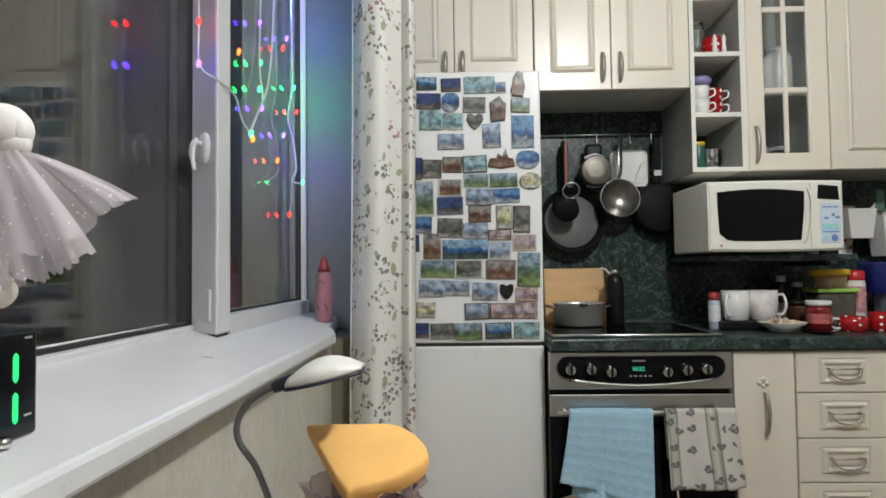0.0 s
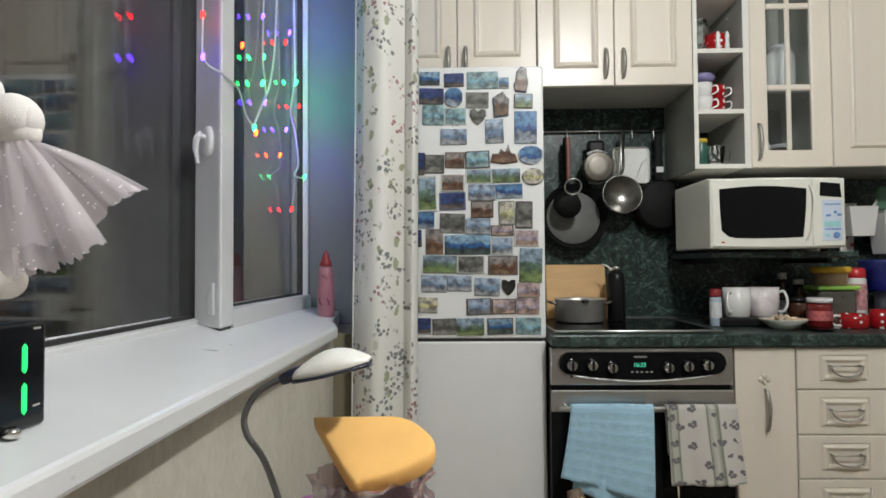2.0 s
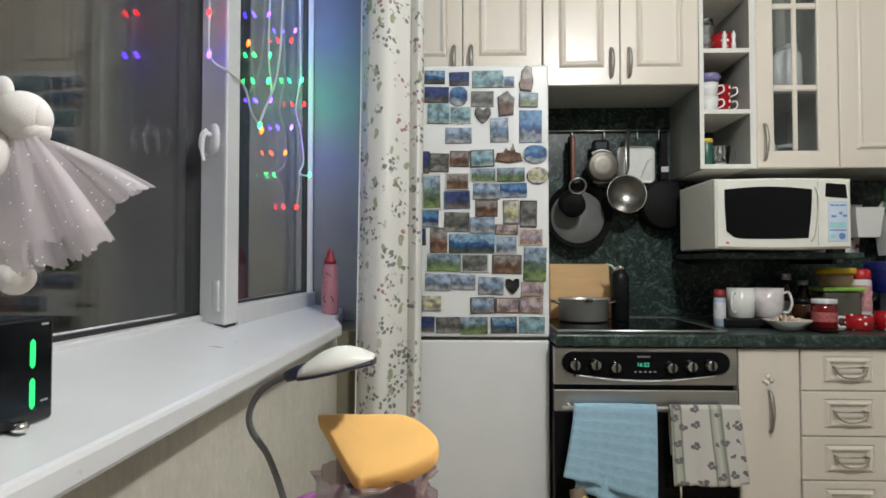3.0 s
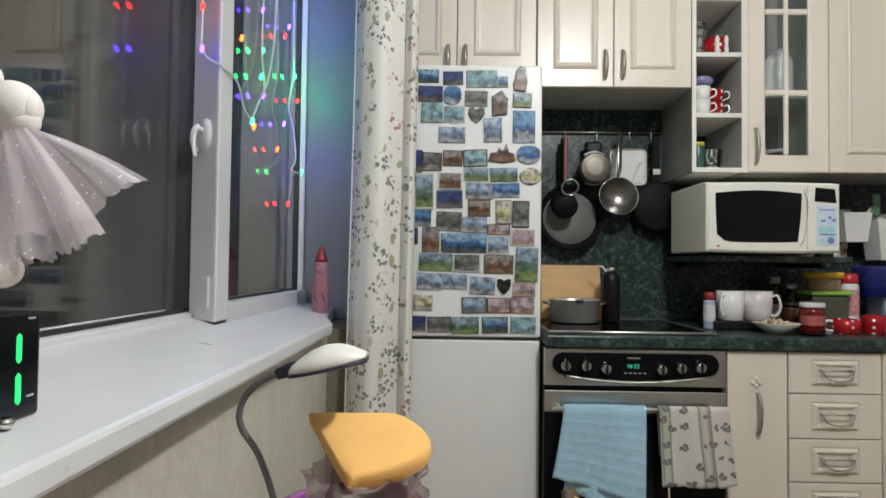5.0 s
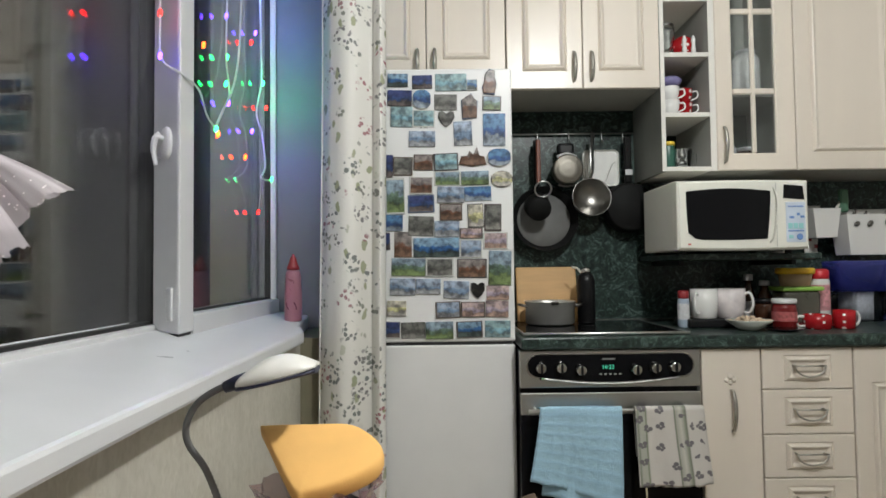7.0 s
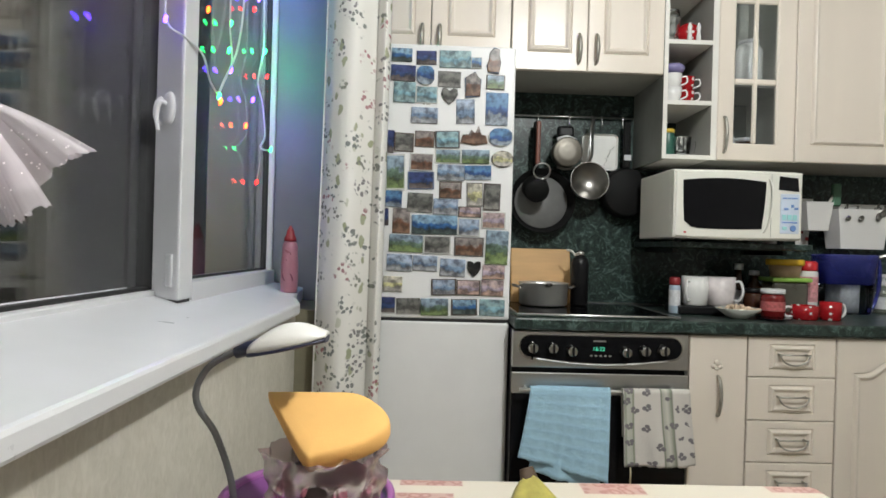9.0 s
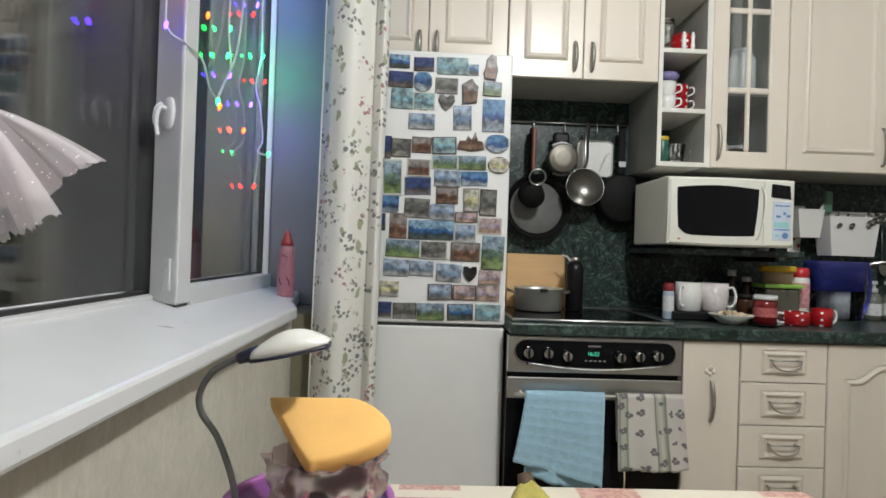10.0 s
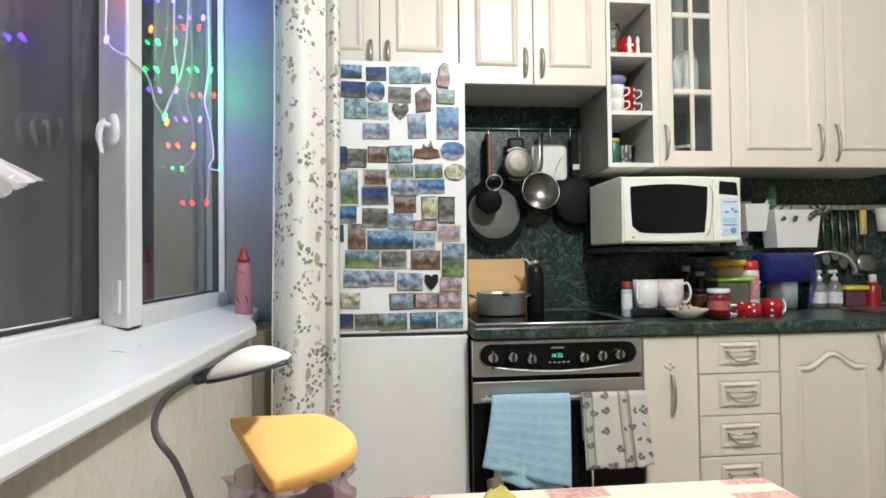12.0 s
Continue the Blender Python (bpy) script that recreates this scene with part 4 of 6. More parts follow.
NAVY = mat("navy_plastic", (0.02, 0.022, 0.05), 0.35)
SHELLW = mat("lamp_white", (0.72, 0.70, 0.66), 0.3)
NECK = mat("grey_ribbed_neck", (0.16, 0.16, 0.16), 0.4, 0.4)
lp = thing("desk_lamp", "small gooseneck desk lamp with a white and navy head", "lamp", (-0.522, 0.755, 0.757))
part("base", lathe(bmesh.new(), [(0.032, 0), (0.033, 0.010), (0.025, 0.022), (0.009, 0.028)]), NAVY, lp, "navy weighted base")
path = spline([(0.004, 0, 0.026), (-0.003, 0, 0.065), (-0.022, 0, 0.115), (-0.043, 0, 0.146), (-0.046, 0, 0.170), (-0.033, 0, 0.195), (-0.010, 0, 0.211), (0.012, 0, 0.219)], 10)
ribbed = bmesh.new()
dense = [path[0].lerp(path[1], 0.0)] + [a.lerp(b, k / 2) for a, b in zip(path, path[1:]) for k in (1, 2)]
tube(ribbed, dense, lambda t: 0.0042 + 0.0004 * math.sin(t * 420), 10)
part("neck", ribbed, NECK, lp, "grey flexible ribbed neck")
part("joint", tube(bmesh.new(), [(0.0, 0, 0.214), (0.016, 0, 0.220), (0.034, 0, 0.224)], lambda t: 0.007 + 0.004 * t, 14), NAVY, lp)


def head(dz, top, k):
    loops = []
    for j in range(15):
        t = j / 14
        x = 0.020 + 0.092 * t
        wd = (0.010 + 0.024 * math.sin(math.pi * min(1, 0.15 + t * 0.80)) ** 0.8) * k
        hh = (0.023 * math.sin(math.pi * (0.10 + 0.86 * t)) + 0.0012) if top else 0.0045
        zc = 0.216 + 0.020 * t + dz
        loops.append([(x, wd * math.cos(a), zc + hh * max(-0.12 if top else -1, math.sin(a))) for a in (2 * math.pi * i / 20 for i in range(20))])
    return rings(bmesh.new(), loops)


part("shade", head(0.003, True, 1.0), SHELLW, lp, "white domed shade")
part("underside", head(-0.001, False, 1.06), NAVY, lp, "navy underside")

ORANGE = mat("orange_felt", (0.82, 0.47, 0.15), 0.95, vary=0.06, scale=14, bump=0.25, grain=600)
CELLO = mat("crinkled_film", (0.22, 0.11, 0.13), 0.14, vary=0.35, scale=40, bump=0.5, grain=120, clear=0.55)
DARKPOT = mat("dark_brown_pot", (0.05, 0.03, 0.03), 0.5)
gift = thing("wrapped_pot", "orange felt cushion on a pot wrapped in crinkled film", "wrapped pot", (-0.405, 0.735, 0.757))
part("pot", lathe(bmesh.new(), [(0.036, 0), (0.042, 0.03), (0.050, 0.078), (0.046, 0.08), (0.001, 0.07)]), DARKPOT, gift)
film = []
for j in range(16):
    v = j / 15
    lo = []
    for i in range(72):
        a = 2 * math.pi * i / 72
        r = 0.052 + 0.018 * v + 0.016 * noise.noise((math.cos(a) * 3.2, math.sin(a) * 3.2, v * 4)) + 0.007 * noise.noise((math.cos(a) * 9, math.sin(a) * 9, v * 9))
        lo.append((r * math.cos(a) * 1.05, r * math.sin(a) * 0.8, 0.012 + 0.094 * v + 0.008 * noise.noise((a * 3, 5, v))))
    film.append(lo)
CELLO.node_tree.nodes["Principled BSDF"].inputs["Alpha"].default_value = 0.72
fl = part("film", rings(bmesh.new(), film, False, False), CELLO, gift, "crinkled clear pinkish film")
PINKFOIL = mat("pink_foil", (0.55, 0.22, 0.30), 0.25, 0.6, vary=0.4, scale=60)
for i in range(9):
    a = 2 * math.pi * i / 9 - 1.2
    c = Vector((0.062 * math.cos(a), 0.050 * math.sin(a), 0.062 + 0.014 * math.sin(i * 5.1)))
    b = [c + Vector((0.007 * math.cos(a + 1.5 + k), 0.007 * math.sin(a + 1.5 + k), 0.016 * math.sin(k * 1.1 + i))) for k in (0, 1.1, 2.3, 3.4)]
    part("film_fold", tube(bmesh.new(), spline(b, 4), lambda t: 0.005 + 0.003 * math.sin(9 * t), 6, 0.3), PINKFOIL, gift)
out = [(-0.082, 0.066), (-0.02, 0.064), (0.031, 0.060), (0.063, 0.036), (0.079, 0.006), (0.072, -0.020), (0.040, -0.044), (0.002, -0.057), (-0.018, -0.048)]
ring = spline([(x, y, 0) for x, y in out + out[:1]], 7)[:-1]
cl = []
for s, z in ((0.90, -0.012), (0.975, -0.010), (1.0, -0.005), (1.005, 0.003), (0.995, 0.0085), (0.97, 0.0115), (0.92, 0.0128), (0.6, 0.0140), (0.3, 0.0145), (0.1, 0.0148), (0.01, 0.0148)):
    cl.append([(p.x * s, p.y * s, z + 0.0012 * noise.noise((p.x * s * 25, p.y * s * 25, 1.0)) * 0.6) for p in ring])
cu = part("cushion", rings(bmesh.new(), cl), ORANGE, gift, "thick orange felt pad")
cu.matrix_basis = pose(-0.003, 0.0, 0.1275, 21, -2, 0)

YELLOW = mat("banana_skin", (0.44, 0.38, 0.09), 0.45, vary=0.3, scale=30)
BROWN = mat("banana_stem", (0.075, 0.045, 0.025), 0.7)
bn = thing("banana_bunch", "bunch of ripe bananas with a cut brown stem", "bananas", (-0.145, 0.78, 0.75))
for i, a in enumerate((-2.05, -1.8, -1.55, -1.3, -1.05)):
    dx, dy = math.cos(a), math.sin(a)
    pts = spline([(0, 0.03, 0.050), (dx * 0.018, 0.028 + dy * 0.02, 0.038), (dx * 0.040, 0.02 + dy * 0.055, 0.028), (dx * 0.045, 0.01 + dy * 0.11, 0.020), (dx * 0.03, 0.0 + dy * 0.155, 0.024)], 6)
    part("banana", tube(bmesh.new(), pts, lambda t: 0.006 + 0.012 * math.sin(math.pi * min(1, 0.08 + t * 0.84)) ** 0.7, 7), YELLOW, bn)
part("stem", tube(bmesh.new(), [(0.0, 0.022, 0.034), (0.0, 0.031, 0.050), (-0.004, 0.036, 0.064)], lambda t: 0.020 - 0.008 * t, 9, 0.7), BROWN, bn, "dark cut stem")


# ---- towels on the oven handle ----
def cloth(name, colour, checks):
    m, n, l, p = nodes(name)
    uv = n.new("ShaderNodeTexCoord")
    sep = n.new("ShaderNodeSeparateXYZ")
    l.new(uv.outputs["UV"], sep.inputs[0])
    ns = put(n, "ShaderNodeTexNoise", Scale=150.0, Detail=6.0, Roughness=0.75)
    l.new(uv.outputs["UV"], ns.inputs["Vector"])
    if checks:
        w1 = put(n, "ShaderNodeTexWave", Scale=9.0, Distortion=1.8, Detail=3.0, Detail_Scale=2.5)
        w1.bands_direction = "Y"
        l.new(uv.outputs["UV"], w1.inputs["Vector"])
        w2 = put(n, "ShaderNodeTexWave", Scale=9.0, Distortion=1.8, Detail=3.0, Detail_Scale=2.5)
        w2.bands_direction = "X"
        l.new(uv.outputs["UV"], w2.inputs["Vector"])
        mx = n.new("ShaderNodeMath")
        mx.operation = "MAXIMUM"
        l.new(w1.outputs["Fac"], mx.inputs[0])
        half = n.new("ShaderNodeMath")
        half.operation = "MULTIPLY"
        half.inputs[1].default_value = 0.7
        l.new(w2.outputs["Fac"], half.inputs[0])
        l.new(half.outputs[0], mx.inputs[1])
        c = ramp(n, l, mx.outputs[0], [(0.0, shade(colour, 0.93)), (0.8, colour), (0.98, shade(colour, 1.07))])
    else:
        # woven stripes
        stops = [(0.0, colour), (0.025, (0.22, 0.25, 0.18)), (0.05, (0.46, 0.46, 0.40)), (0.115, (0.44, 0.45, 0.38)), (0.135, (0.18, 0.21, 0.14)), (0.155, colour), (0.50, colour),
                 (0.515, (0.16, 0.18, 0.13)), (0.535, (0.40, 0.40, 0.34)), (0.59, (0.55, 0.53, 0.48)), (0.63, (0.36, 0.37, 0.30)), (0.665, (0.17, 0.19, 0.14)), (0.685, colour)]
        sc = n.new("ShaderNodeMath")
        sc.operation = "MULTIPLY"
        sc.inputs[1].default_value = 1 / 0.24
        l.new(sep.outputs["X"], sc.inputs[0])
        base = ramp(n, l, sc.outputs[0], stops)
        v = put(n, "ShaderNodeTexVoronoi", Scale=15.0, Randomness=0.75)
        l.new(uv.outputs["UV"], v.inputs["Vector"])
        off = n.new("ShaderNodeVectorMath")
        off.operation = "SUBTRACT"
        l.new(uv.outputs["UV"], off.inputs[0])
        l.new(v.outputs["Position"], off.inputs[1])
        turn = n.new("ShaderNodeVectorRotate")
        turn.rotation_type = "Z_AXIS"
        ang = put(n, "ShaderNodeMapRange", To_Min=-1.2, To_Max=1.2)
        tone = n.new("ShaderNodeSeparateColor")
        l.new(v.outputs["Color"], tone.inputs[0])
        l.new(tone.outputs[0], ang.inputs["Value"])
        l.new(off.outputs[0], turn.inputs["Vector"])
        l.new(ang.outputs[0], turn.inputs["Angle"])
        fold_over = n.new("ShaderNodeVectorMath")
        fold_over.operation = "ABSOLUTE"
        l.new(turn.outputs[0], fold_over.inputs[0])
        half_x = n.new("ShaderNodeSeparateXYZ")
        l.new(fold_over.outputs[0], half_x.inputs[0])
        along = n.new("ShaderNodeSeparateXYZ")
        l.new(turn.outputs[0], along.inputs[0])
        wing = n.new("ShaderNodeCombineXYZ")
        l.new(half_x.outputs["X"], wing.inputs["X"])
        l.new(along.outputs["Y"], wing.inputs["Y"])
        masks = []
        for cx, cy, r in ((0.0080, 0.004, 0.0088), (0.0048, -0.0062, 0.0060)):
            far = n.new("ShaderNodeVectorMath")
            far.operation = "DISTANCE"
            far.inputs[1].default_value = (cx, cy, 0)
            l.new(wing.outputs[0], far.inputs[0])
            a = put(n, "ShaderNodeMapRange", From_Min=r, From_Max=r * 0.75)
            l.new(far.outputs["Value"], a.inputs["Value"])
            masks.append(a.outputs[0])
        mu = n.new("ShaderNodeMath")
        mu.operation = "MAXIMUM"
        l.new(masks[0], mu.inputs[0])
        l.new(masks[1], mu.inputs[1])
        mix = n.new("ShaderNodeMix")
        mix.data_type = "RGBA"
        l.new(mu.outputs[0], mix.inputs[0])
        l.new(base, mix.inputs[6])
        mix.inputs[7].default_value = (0.17, 0.155, 0.165, 1)
        c = mix.outputs[2]
    l.new(c, p.inputs["Base Color"])
    bp = put(n, "ShaderNodeBump", Strength=0.7, Distance=0.004)
    if checks:
        relief = n.new("ShaderNodeMath")
        relief.operation = "MULTIPLY_ADD"
        relief.inputs[1].default_value = 0.32
        l.new(mx.outputs[0], relief.inputs[0])
        l.new(ns.outputs["Fac"], relief.inputs[2])
        l.new(relief.outputs[0], bp.inputs["Height"])
    else:
        l.new(ns.outputs["Fac"], bp.inputs["Height"])
    l.new(bp.outputs[0], p.inputs["Normal"])
    p.inputs["Roughness"].default_value = 0.95
    return m


BAR_Y, BAR_Z = FRONT - 0.045, 0.649


def draped(x0, x1, xb0, xb1, zl, zr, seed, back=0.16):
    """A towel folded over the oven's bar: u across, v from the front hem over the bar to the back hem."""
    def f(u, v):
        front = 0.66
        wave = 0.007 * math.sin(u * 9 + seed) + 0.008 * noise.noise((u * 4, v * 3, seed)) + 0.003 * noise.noise((u * 11, v * 9, seed))
        top = x0 + (x1 - x0) * u
        if v < front:
            k = 1 - v / front
            low = xb0 + (xb1 - xb0) * u
            zb = zl + (zr - zl) * u + 0.006 * noise.noise((u * 7, seed, 0.5)) + 0.003 * noise.noise((u * 25, seed, 0.5))
            return (top + (low - top) * k ** 1.2, BAR_Y - 0.011 - wave * k - 0.008 * k, BAR_Z + 0.006 + (zb - BAR_Z - 0.006) * k)
        k = (v - front) / (1 - front)
        if k < 0.15:
            a = math.pi * k / 0.15
            return (top, BAR_Y - 0.011 * math.cos(a), BAR_Z + 0.006 + 0.006 * math.sin(a))
        k = (k - 0.15) / 0.85
        return (top + 0.01 * k, BAR_Y + 0.012 + 0.006 * k, BAR_Z + 0.006 - back * k)
    return sheet(f, 34, 44, abs(x1 - x0), 0.42)


tw = part("hand_towel", draped(0.058, 0.322, 0.020, 0.320, 0.432, 0.352, 1.0), cloth("blue_terry", (0.37, 0.58, 0.72), True))
thick(tw, 0.005)
tagged(tw, "light blue terry towel over the oven handle", "towel", "towels on the oven handle")
tw = part("hand_towel", draped(0.085, 0.25, 0.06, 0.30, 0.385, 0.325, 4.0), bpy.data.materials["blue_terry"])
thick(tw, 0.003)
tw.location.y = 0.012
tagged(tw, "lower corner of a folded light blue towel", "towel", "towels on the oven handle")
tw = part("hand_towel", draped(0.364, 0.586, 0.370, 0.612, 0.408, 0.412, 2.4), cloth("striped_linen", (0.60, 0.57, 0.53), False))
thick(tw, 0.004)
tagged(tw, "white linen towel with grey-green stripes and small butterflies", "towel", "towels on the oven handle")
loop_ob = part("hanging_loop", tube(bmesh.new(), [(0.392, 1.937, 0.41), (0.393, 1.935, 0.385), (0.392, 1.935, 0.352)], 0.006, 6, 0.25), mat("beige_tape", (0.55, 0.47, 0.32), 0.9), tw)

# ---- microwave and its shelf ----
shelf2 = thing("wall_shelf", "dark green marble-look shelf under the microwave", "shelf", (0.60, 2.15, 1.134))
part("board", slab(0.0, 0.52, 0, WALL - 0.016 - 2.15, 0, 0.022, bevel=0.003), MARBLE, shelf2)
for x in (0.05, 0.48):
    part("bracket", slab(x, x + 0.02, 0.12, WALL - 0.016 - 2.15, -0.02, -0.001, bevel=0.002), BLACK, shelf2)
OFFWHITE = mat("microwave_white", (0.74, 0.73, 0.66), 0.35, vary=0.03, bump=0.03)
MW = thing("microwave", "white microwave oven with a dark window on the shelf", "microwave", (0.575, 2.085, 1.157))
part("cabinet", slab(0.0, 0.462, 0.03, 0.34, 0.010, 0.258, bevel=0.006, seg=2), OFFWHITE, MW)
W, H = 0.462, 0.256


def bulged(x0, x1, z0, z1, y, out, n=14):
    pts = []
    for i in range(n + 1):
        u = i / n
        pts.append((x0 + (x1 - x0) * u, y, z0 - 0.004 * math.sin(math.pi * u)))
    for i in range(n + 1):
        u = 1 - i / n
        pts.append((x0 + (x1 - x0) * u, y, z1 + out * math.sin(math.pi * u)))
    return pts


front = part("front", rings(bmesh.new(), [bulged(0.0, W, 0.012, H - 0.004, 0.032, 0.004), bulged(0.0, W, 0.012, H - 0.004, 0.008, 0.004), bulged(0.008, W - 0.008, 0.020, H - 0.012, 0.0, 0.004)], smooth=False), OFFWHITE, MW, "moulded white front")


def window_shape(y, g):
    pts = []
    for i in range(13):
        u = i / 12
        pts.append((0.038 + g + (0.275 - 2 * g) * u, y, 0.048 + g - 0.003 * math.sin(math.pi * u) + 0.022 * max(0.0, 1 - u / 0.14) ** 2))
    for i in range(13):
        u = i / 12
        pts.append((0.313 - g + 0.014 * math.sin(math.pi / 2 * u), y, 0.048 + g + (0.168 - 2 * g) * u))
    for i in range(13):
        u = 1 - i / 12
        pts.append((0.030 + g + (0.297 - 2 * g) * u, y, 0.216 - g + 0.010 * math.sin(math.pi * u)))
    for i in range(1, 8):
        u = i / 8
        pts.append((0.030 + g + 0.008 * u * u, y, 0.216 - g - (0.168 - 2 * g) * u))
    return pts


part("window", rings(bmesh.new(), [window_shape(0.004, 0), window_shape(-0.002, 0), window_shape(-0.003, 0.003)], smooth=False), BLACK_GLASS, front, "black glass window")
part("door_gap", slab(0.346, 0.3475, -0.001, 0.004, 0.02, H - 0.012), GREY_BOARD, front)
part("door_grip", tube(bmesh.new(), spline([(0.338, 0.0, 0.228), (0.344, -0.012, 0.19), (0.340, -0.014, 0.12), (0.330, -0.010, 0.06), (0.322, 0.0, 0.036)], 6), 0.005, 10, 0.5), OFFWHITE, front)
part("display", rings(bmesh.new(), [[(0.372, y, 0.190), (0.446, y, 0.184), (0.441, y, 0.232), (0.375, y, 0.238)] for y in (0.003, -0.002)], smooth=False), BLACK_GLASS, front, "small black display")
PANEL = mat("keypad_blue", (0.55, 0.62, 0.72), 0.4)
KEYG = mat("keypad_green", (0.30, 0.62, 0.62), 0.4)
KEYB = mat("keypad_dark_blue", (0.14, 0.26, 0.55), 0.4)
part("keypad", slab(0.380, 0.448, -0.0015, 0.003, 0.035, 0.176, bevel=0.001), PANEL, front)
for x0, x1, z0, z1, m in ((0.388, 0.402, 0.158, 0.163, KEYB), (0.405, 0.417, 0.158, 0.163, KEYB), (0.420, 0.441, 0.158, 0.163, KEYB), (0.392, 0.408, 0.118, 0.126, KEYB), (0.418, 0.428, 0.128, 0.138, KEYB), (0.430, 0.444, 0.120, 0.128, KEYB),
                          (0.386, 0.402, 0.082, 0.102, KEYG), (0.405, 0.421, 0.082, 0.102, KEYG), (0.424, 0.440, 0.082, 0.102, KEYG), (0.386, 0.441, 0.072, 0.077, KEYB), (0.388, 0.404, 0.048, 0.060, KEYG)):
    part("key", slab(x0, x1, -0.003, -0.001, z0, z1, bevel=0.0005), m, front)
part("key", lathe(bmesh.new(), [(0.011, 0), (0.011, 0.002), (0.009, 0.003)], pose(0.426, -0.0012, 0.054, 90), 20), KEYB, front, "round dark blue key")
part("badge", slab(0.035, 0.045, -0.001, 0.002, 0.028, 0.034), mat("red_mark", (0.5, 0.05, 0.05), 0.4), front)
for x in (0.04, 0.42):
    for y in (0.06, 0.30):
        part("foot", lathe(bmesh.new(), [(0.012, -0.001), (0.012, 0.011)], pose(x, y, 0), 12), BLACK, MW)

# ---- the niche above the hob ----
rail = thing("hook_rail", "thin steel rail with hooks on the splash panel", "rail", (0.0, WALL - 0.03, 1.685))
part("bar", tube(bmesh.new(), [(0.008, 0, 0), (0.578, 0, 0)], 0.004, 8), STEEL, rail)
for x in (0.03, 0.55):
    part("holder", tube(bmesh.new(), [(x, 0, 0), (x, 0.016, 0)], 0.004, 8), STEEL, rail)
for x in (0.165, 0.30, 0.40, 0.44, 0.53):
    part("hook", tube(bmesh.new(), spline([(x, 0.004, -0.004), (x, 0.0, 0.006), (x, -0.007, 0.0), (x, -0.008, -0.03), (x, -0.013, -0.042), (x, -0.022, -0.034)], 5), 0.002, 6), STEEL, rail)

PANGREY = mat("worn_pan_coating", (0.155, 0.155, 0.15), 0.5, vary=0.15, scale=14)
CASTBLACK = mat("black_pan", (0.009, 0.009, 0.009), 0.6, spec=0.12)
WOODH = mat("red_brown_handle", (0.16, 0.045, 0.025), 0.45, vary=0.3, stretch=(1, 1, 0.2))
POLISHED = mat("polished_steel", (0.26, 0.25, 0.235), 0.30, 1.0, vary=0.08)


def disc(profile, x, y, z, tip=0.0, lean=0.0, seg=40, hollow=False):
    """A turned shape lying against the wall: its axis points out of the wall."""
    return lathe(bmesh.new(), profile, pose(x, y, z, 90 + tip, lean), seg, (not hollow, not hollow))


p1 = thing("frying_pan", "large grey non-stick frying pan hung by its handle", "frying pan", (0.185, 2.51, 1.318))
part("pan", disc([(0.118, -0.030), (0.135, 0.020), (0.139, 0.021), (0.137, 0.014), (0.120, -0.020), (0.001, -0.024)], 0, 0, 0, -6), CASTBLACK, p1)
part("coating", disc([(0.113, -0.019), (0.112, -0.0175), (0.001, -0.0185)], 0, 0, 0, -6), PANGREY, p1, "worn grey inside")
part("handle", slab(-0.042, -0.018, -0.012, 0.012, 0.13, 0.335, bevel=0.006, seg=2), CASTBLACK, p1, "dark handle")
p2 = thing("copper_coffee_pot", "small dark pot with a reddish wooden handle", "coffee pot", (0.150, 2.455, 1.375))
part("pot", disc([(0.052, -0.035), (0.055, -0.03), (0.050, 0.03), (0.044, 0.04), (0.001, 0.036)], 0, 0, -0.012, 20), CASTBLACK, p2)
part("mouth", disc([(0.033, 0.0), (0.036, 0.004), (0.036, 0.010), (0.031, 0.010), (0.030, 0.002), (0.033, 0.0)], 0.013, -0.045, 0.058, 25, hollow=True), STEEL, p2, "steel rim of the mouth")
part("handle", slab(-0.006, 0.012, -0.012, 0.006, 0.085, 0.268, bevel=0.005, seg=2), WOODH, p2, "reddish wooden handle")
p3 = thing("steel_mug", "steel camping mug hung with its bottom outwards", "mug", (0.274, 2.49, 1.518))
part("cup", disc([(0.052, -0.03), (0.060, 0.0), (0.062, 0.05), (0.058, 0.056), (0.050, 0.054), (0.046, 0.057), (0.025, 0.056), (0.001, 0.058)], 0, 0, 0), mat("warm_steel", (0.20, 0.185, 0.16), 0.46, 1.0), p3)
part("band", tube(bmesh.new(), spline([(-0.04, -0.02, 0.055), (0, -0.03, 0.066), (0.04, -0.02, 0.055)], 6), 0.007, 8), PVC, p3, "pale band")
part("grip", slab(-0.035, 0.035, -0.02, 0.02, 0.065, 0.115, bevel=0.012, seg=2), BLACK, p3, "black grip")
part("band", tube(bmesh.new(), spline([(-0.035, -0.02, -0.060), (0, -0.03, -0.068), (0.035, -0.02, -0.060)], 6), 0.006, 8), POLISHED, p3)
p4 = thing("steel_saucepan", "polished steel saucepan hung by its handle", "saucepan", (0.368, 2.455, 1.398))
part("pan", disc([(0.062, -0.045), (0.077, 0.02), (0.081, 0.022), (0.079, 0.016), (0.066, -0.035), (0.001, -0.037)], 0, 0, 0, -10), POLISHED, p4)
part("handle", tube(bmesh.new(), spline([(0.0, 0.0, 0.085), (0.005, -0.01, 0.12), (0.008, 0.0, 0.20), (0.022, 0.03, 0.272)], 6), lambda t: 0.012 + 0.005 * math.sin(math.pi * t), 10, 0.4), STEEL, p4, "flat steel handle")
p5 = thing("black_pan", "black cast-iron pan hung bottom outwards", "frying pan", (0.542, 2.50, 1.363))
part("pan", disc([(0.108, -0.03), (0.106, -0.02), (0.100, 0.022), (0.094, 0.027), (0.001, 0.028)], 0, 0, 0), CASTBLACK, p5)
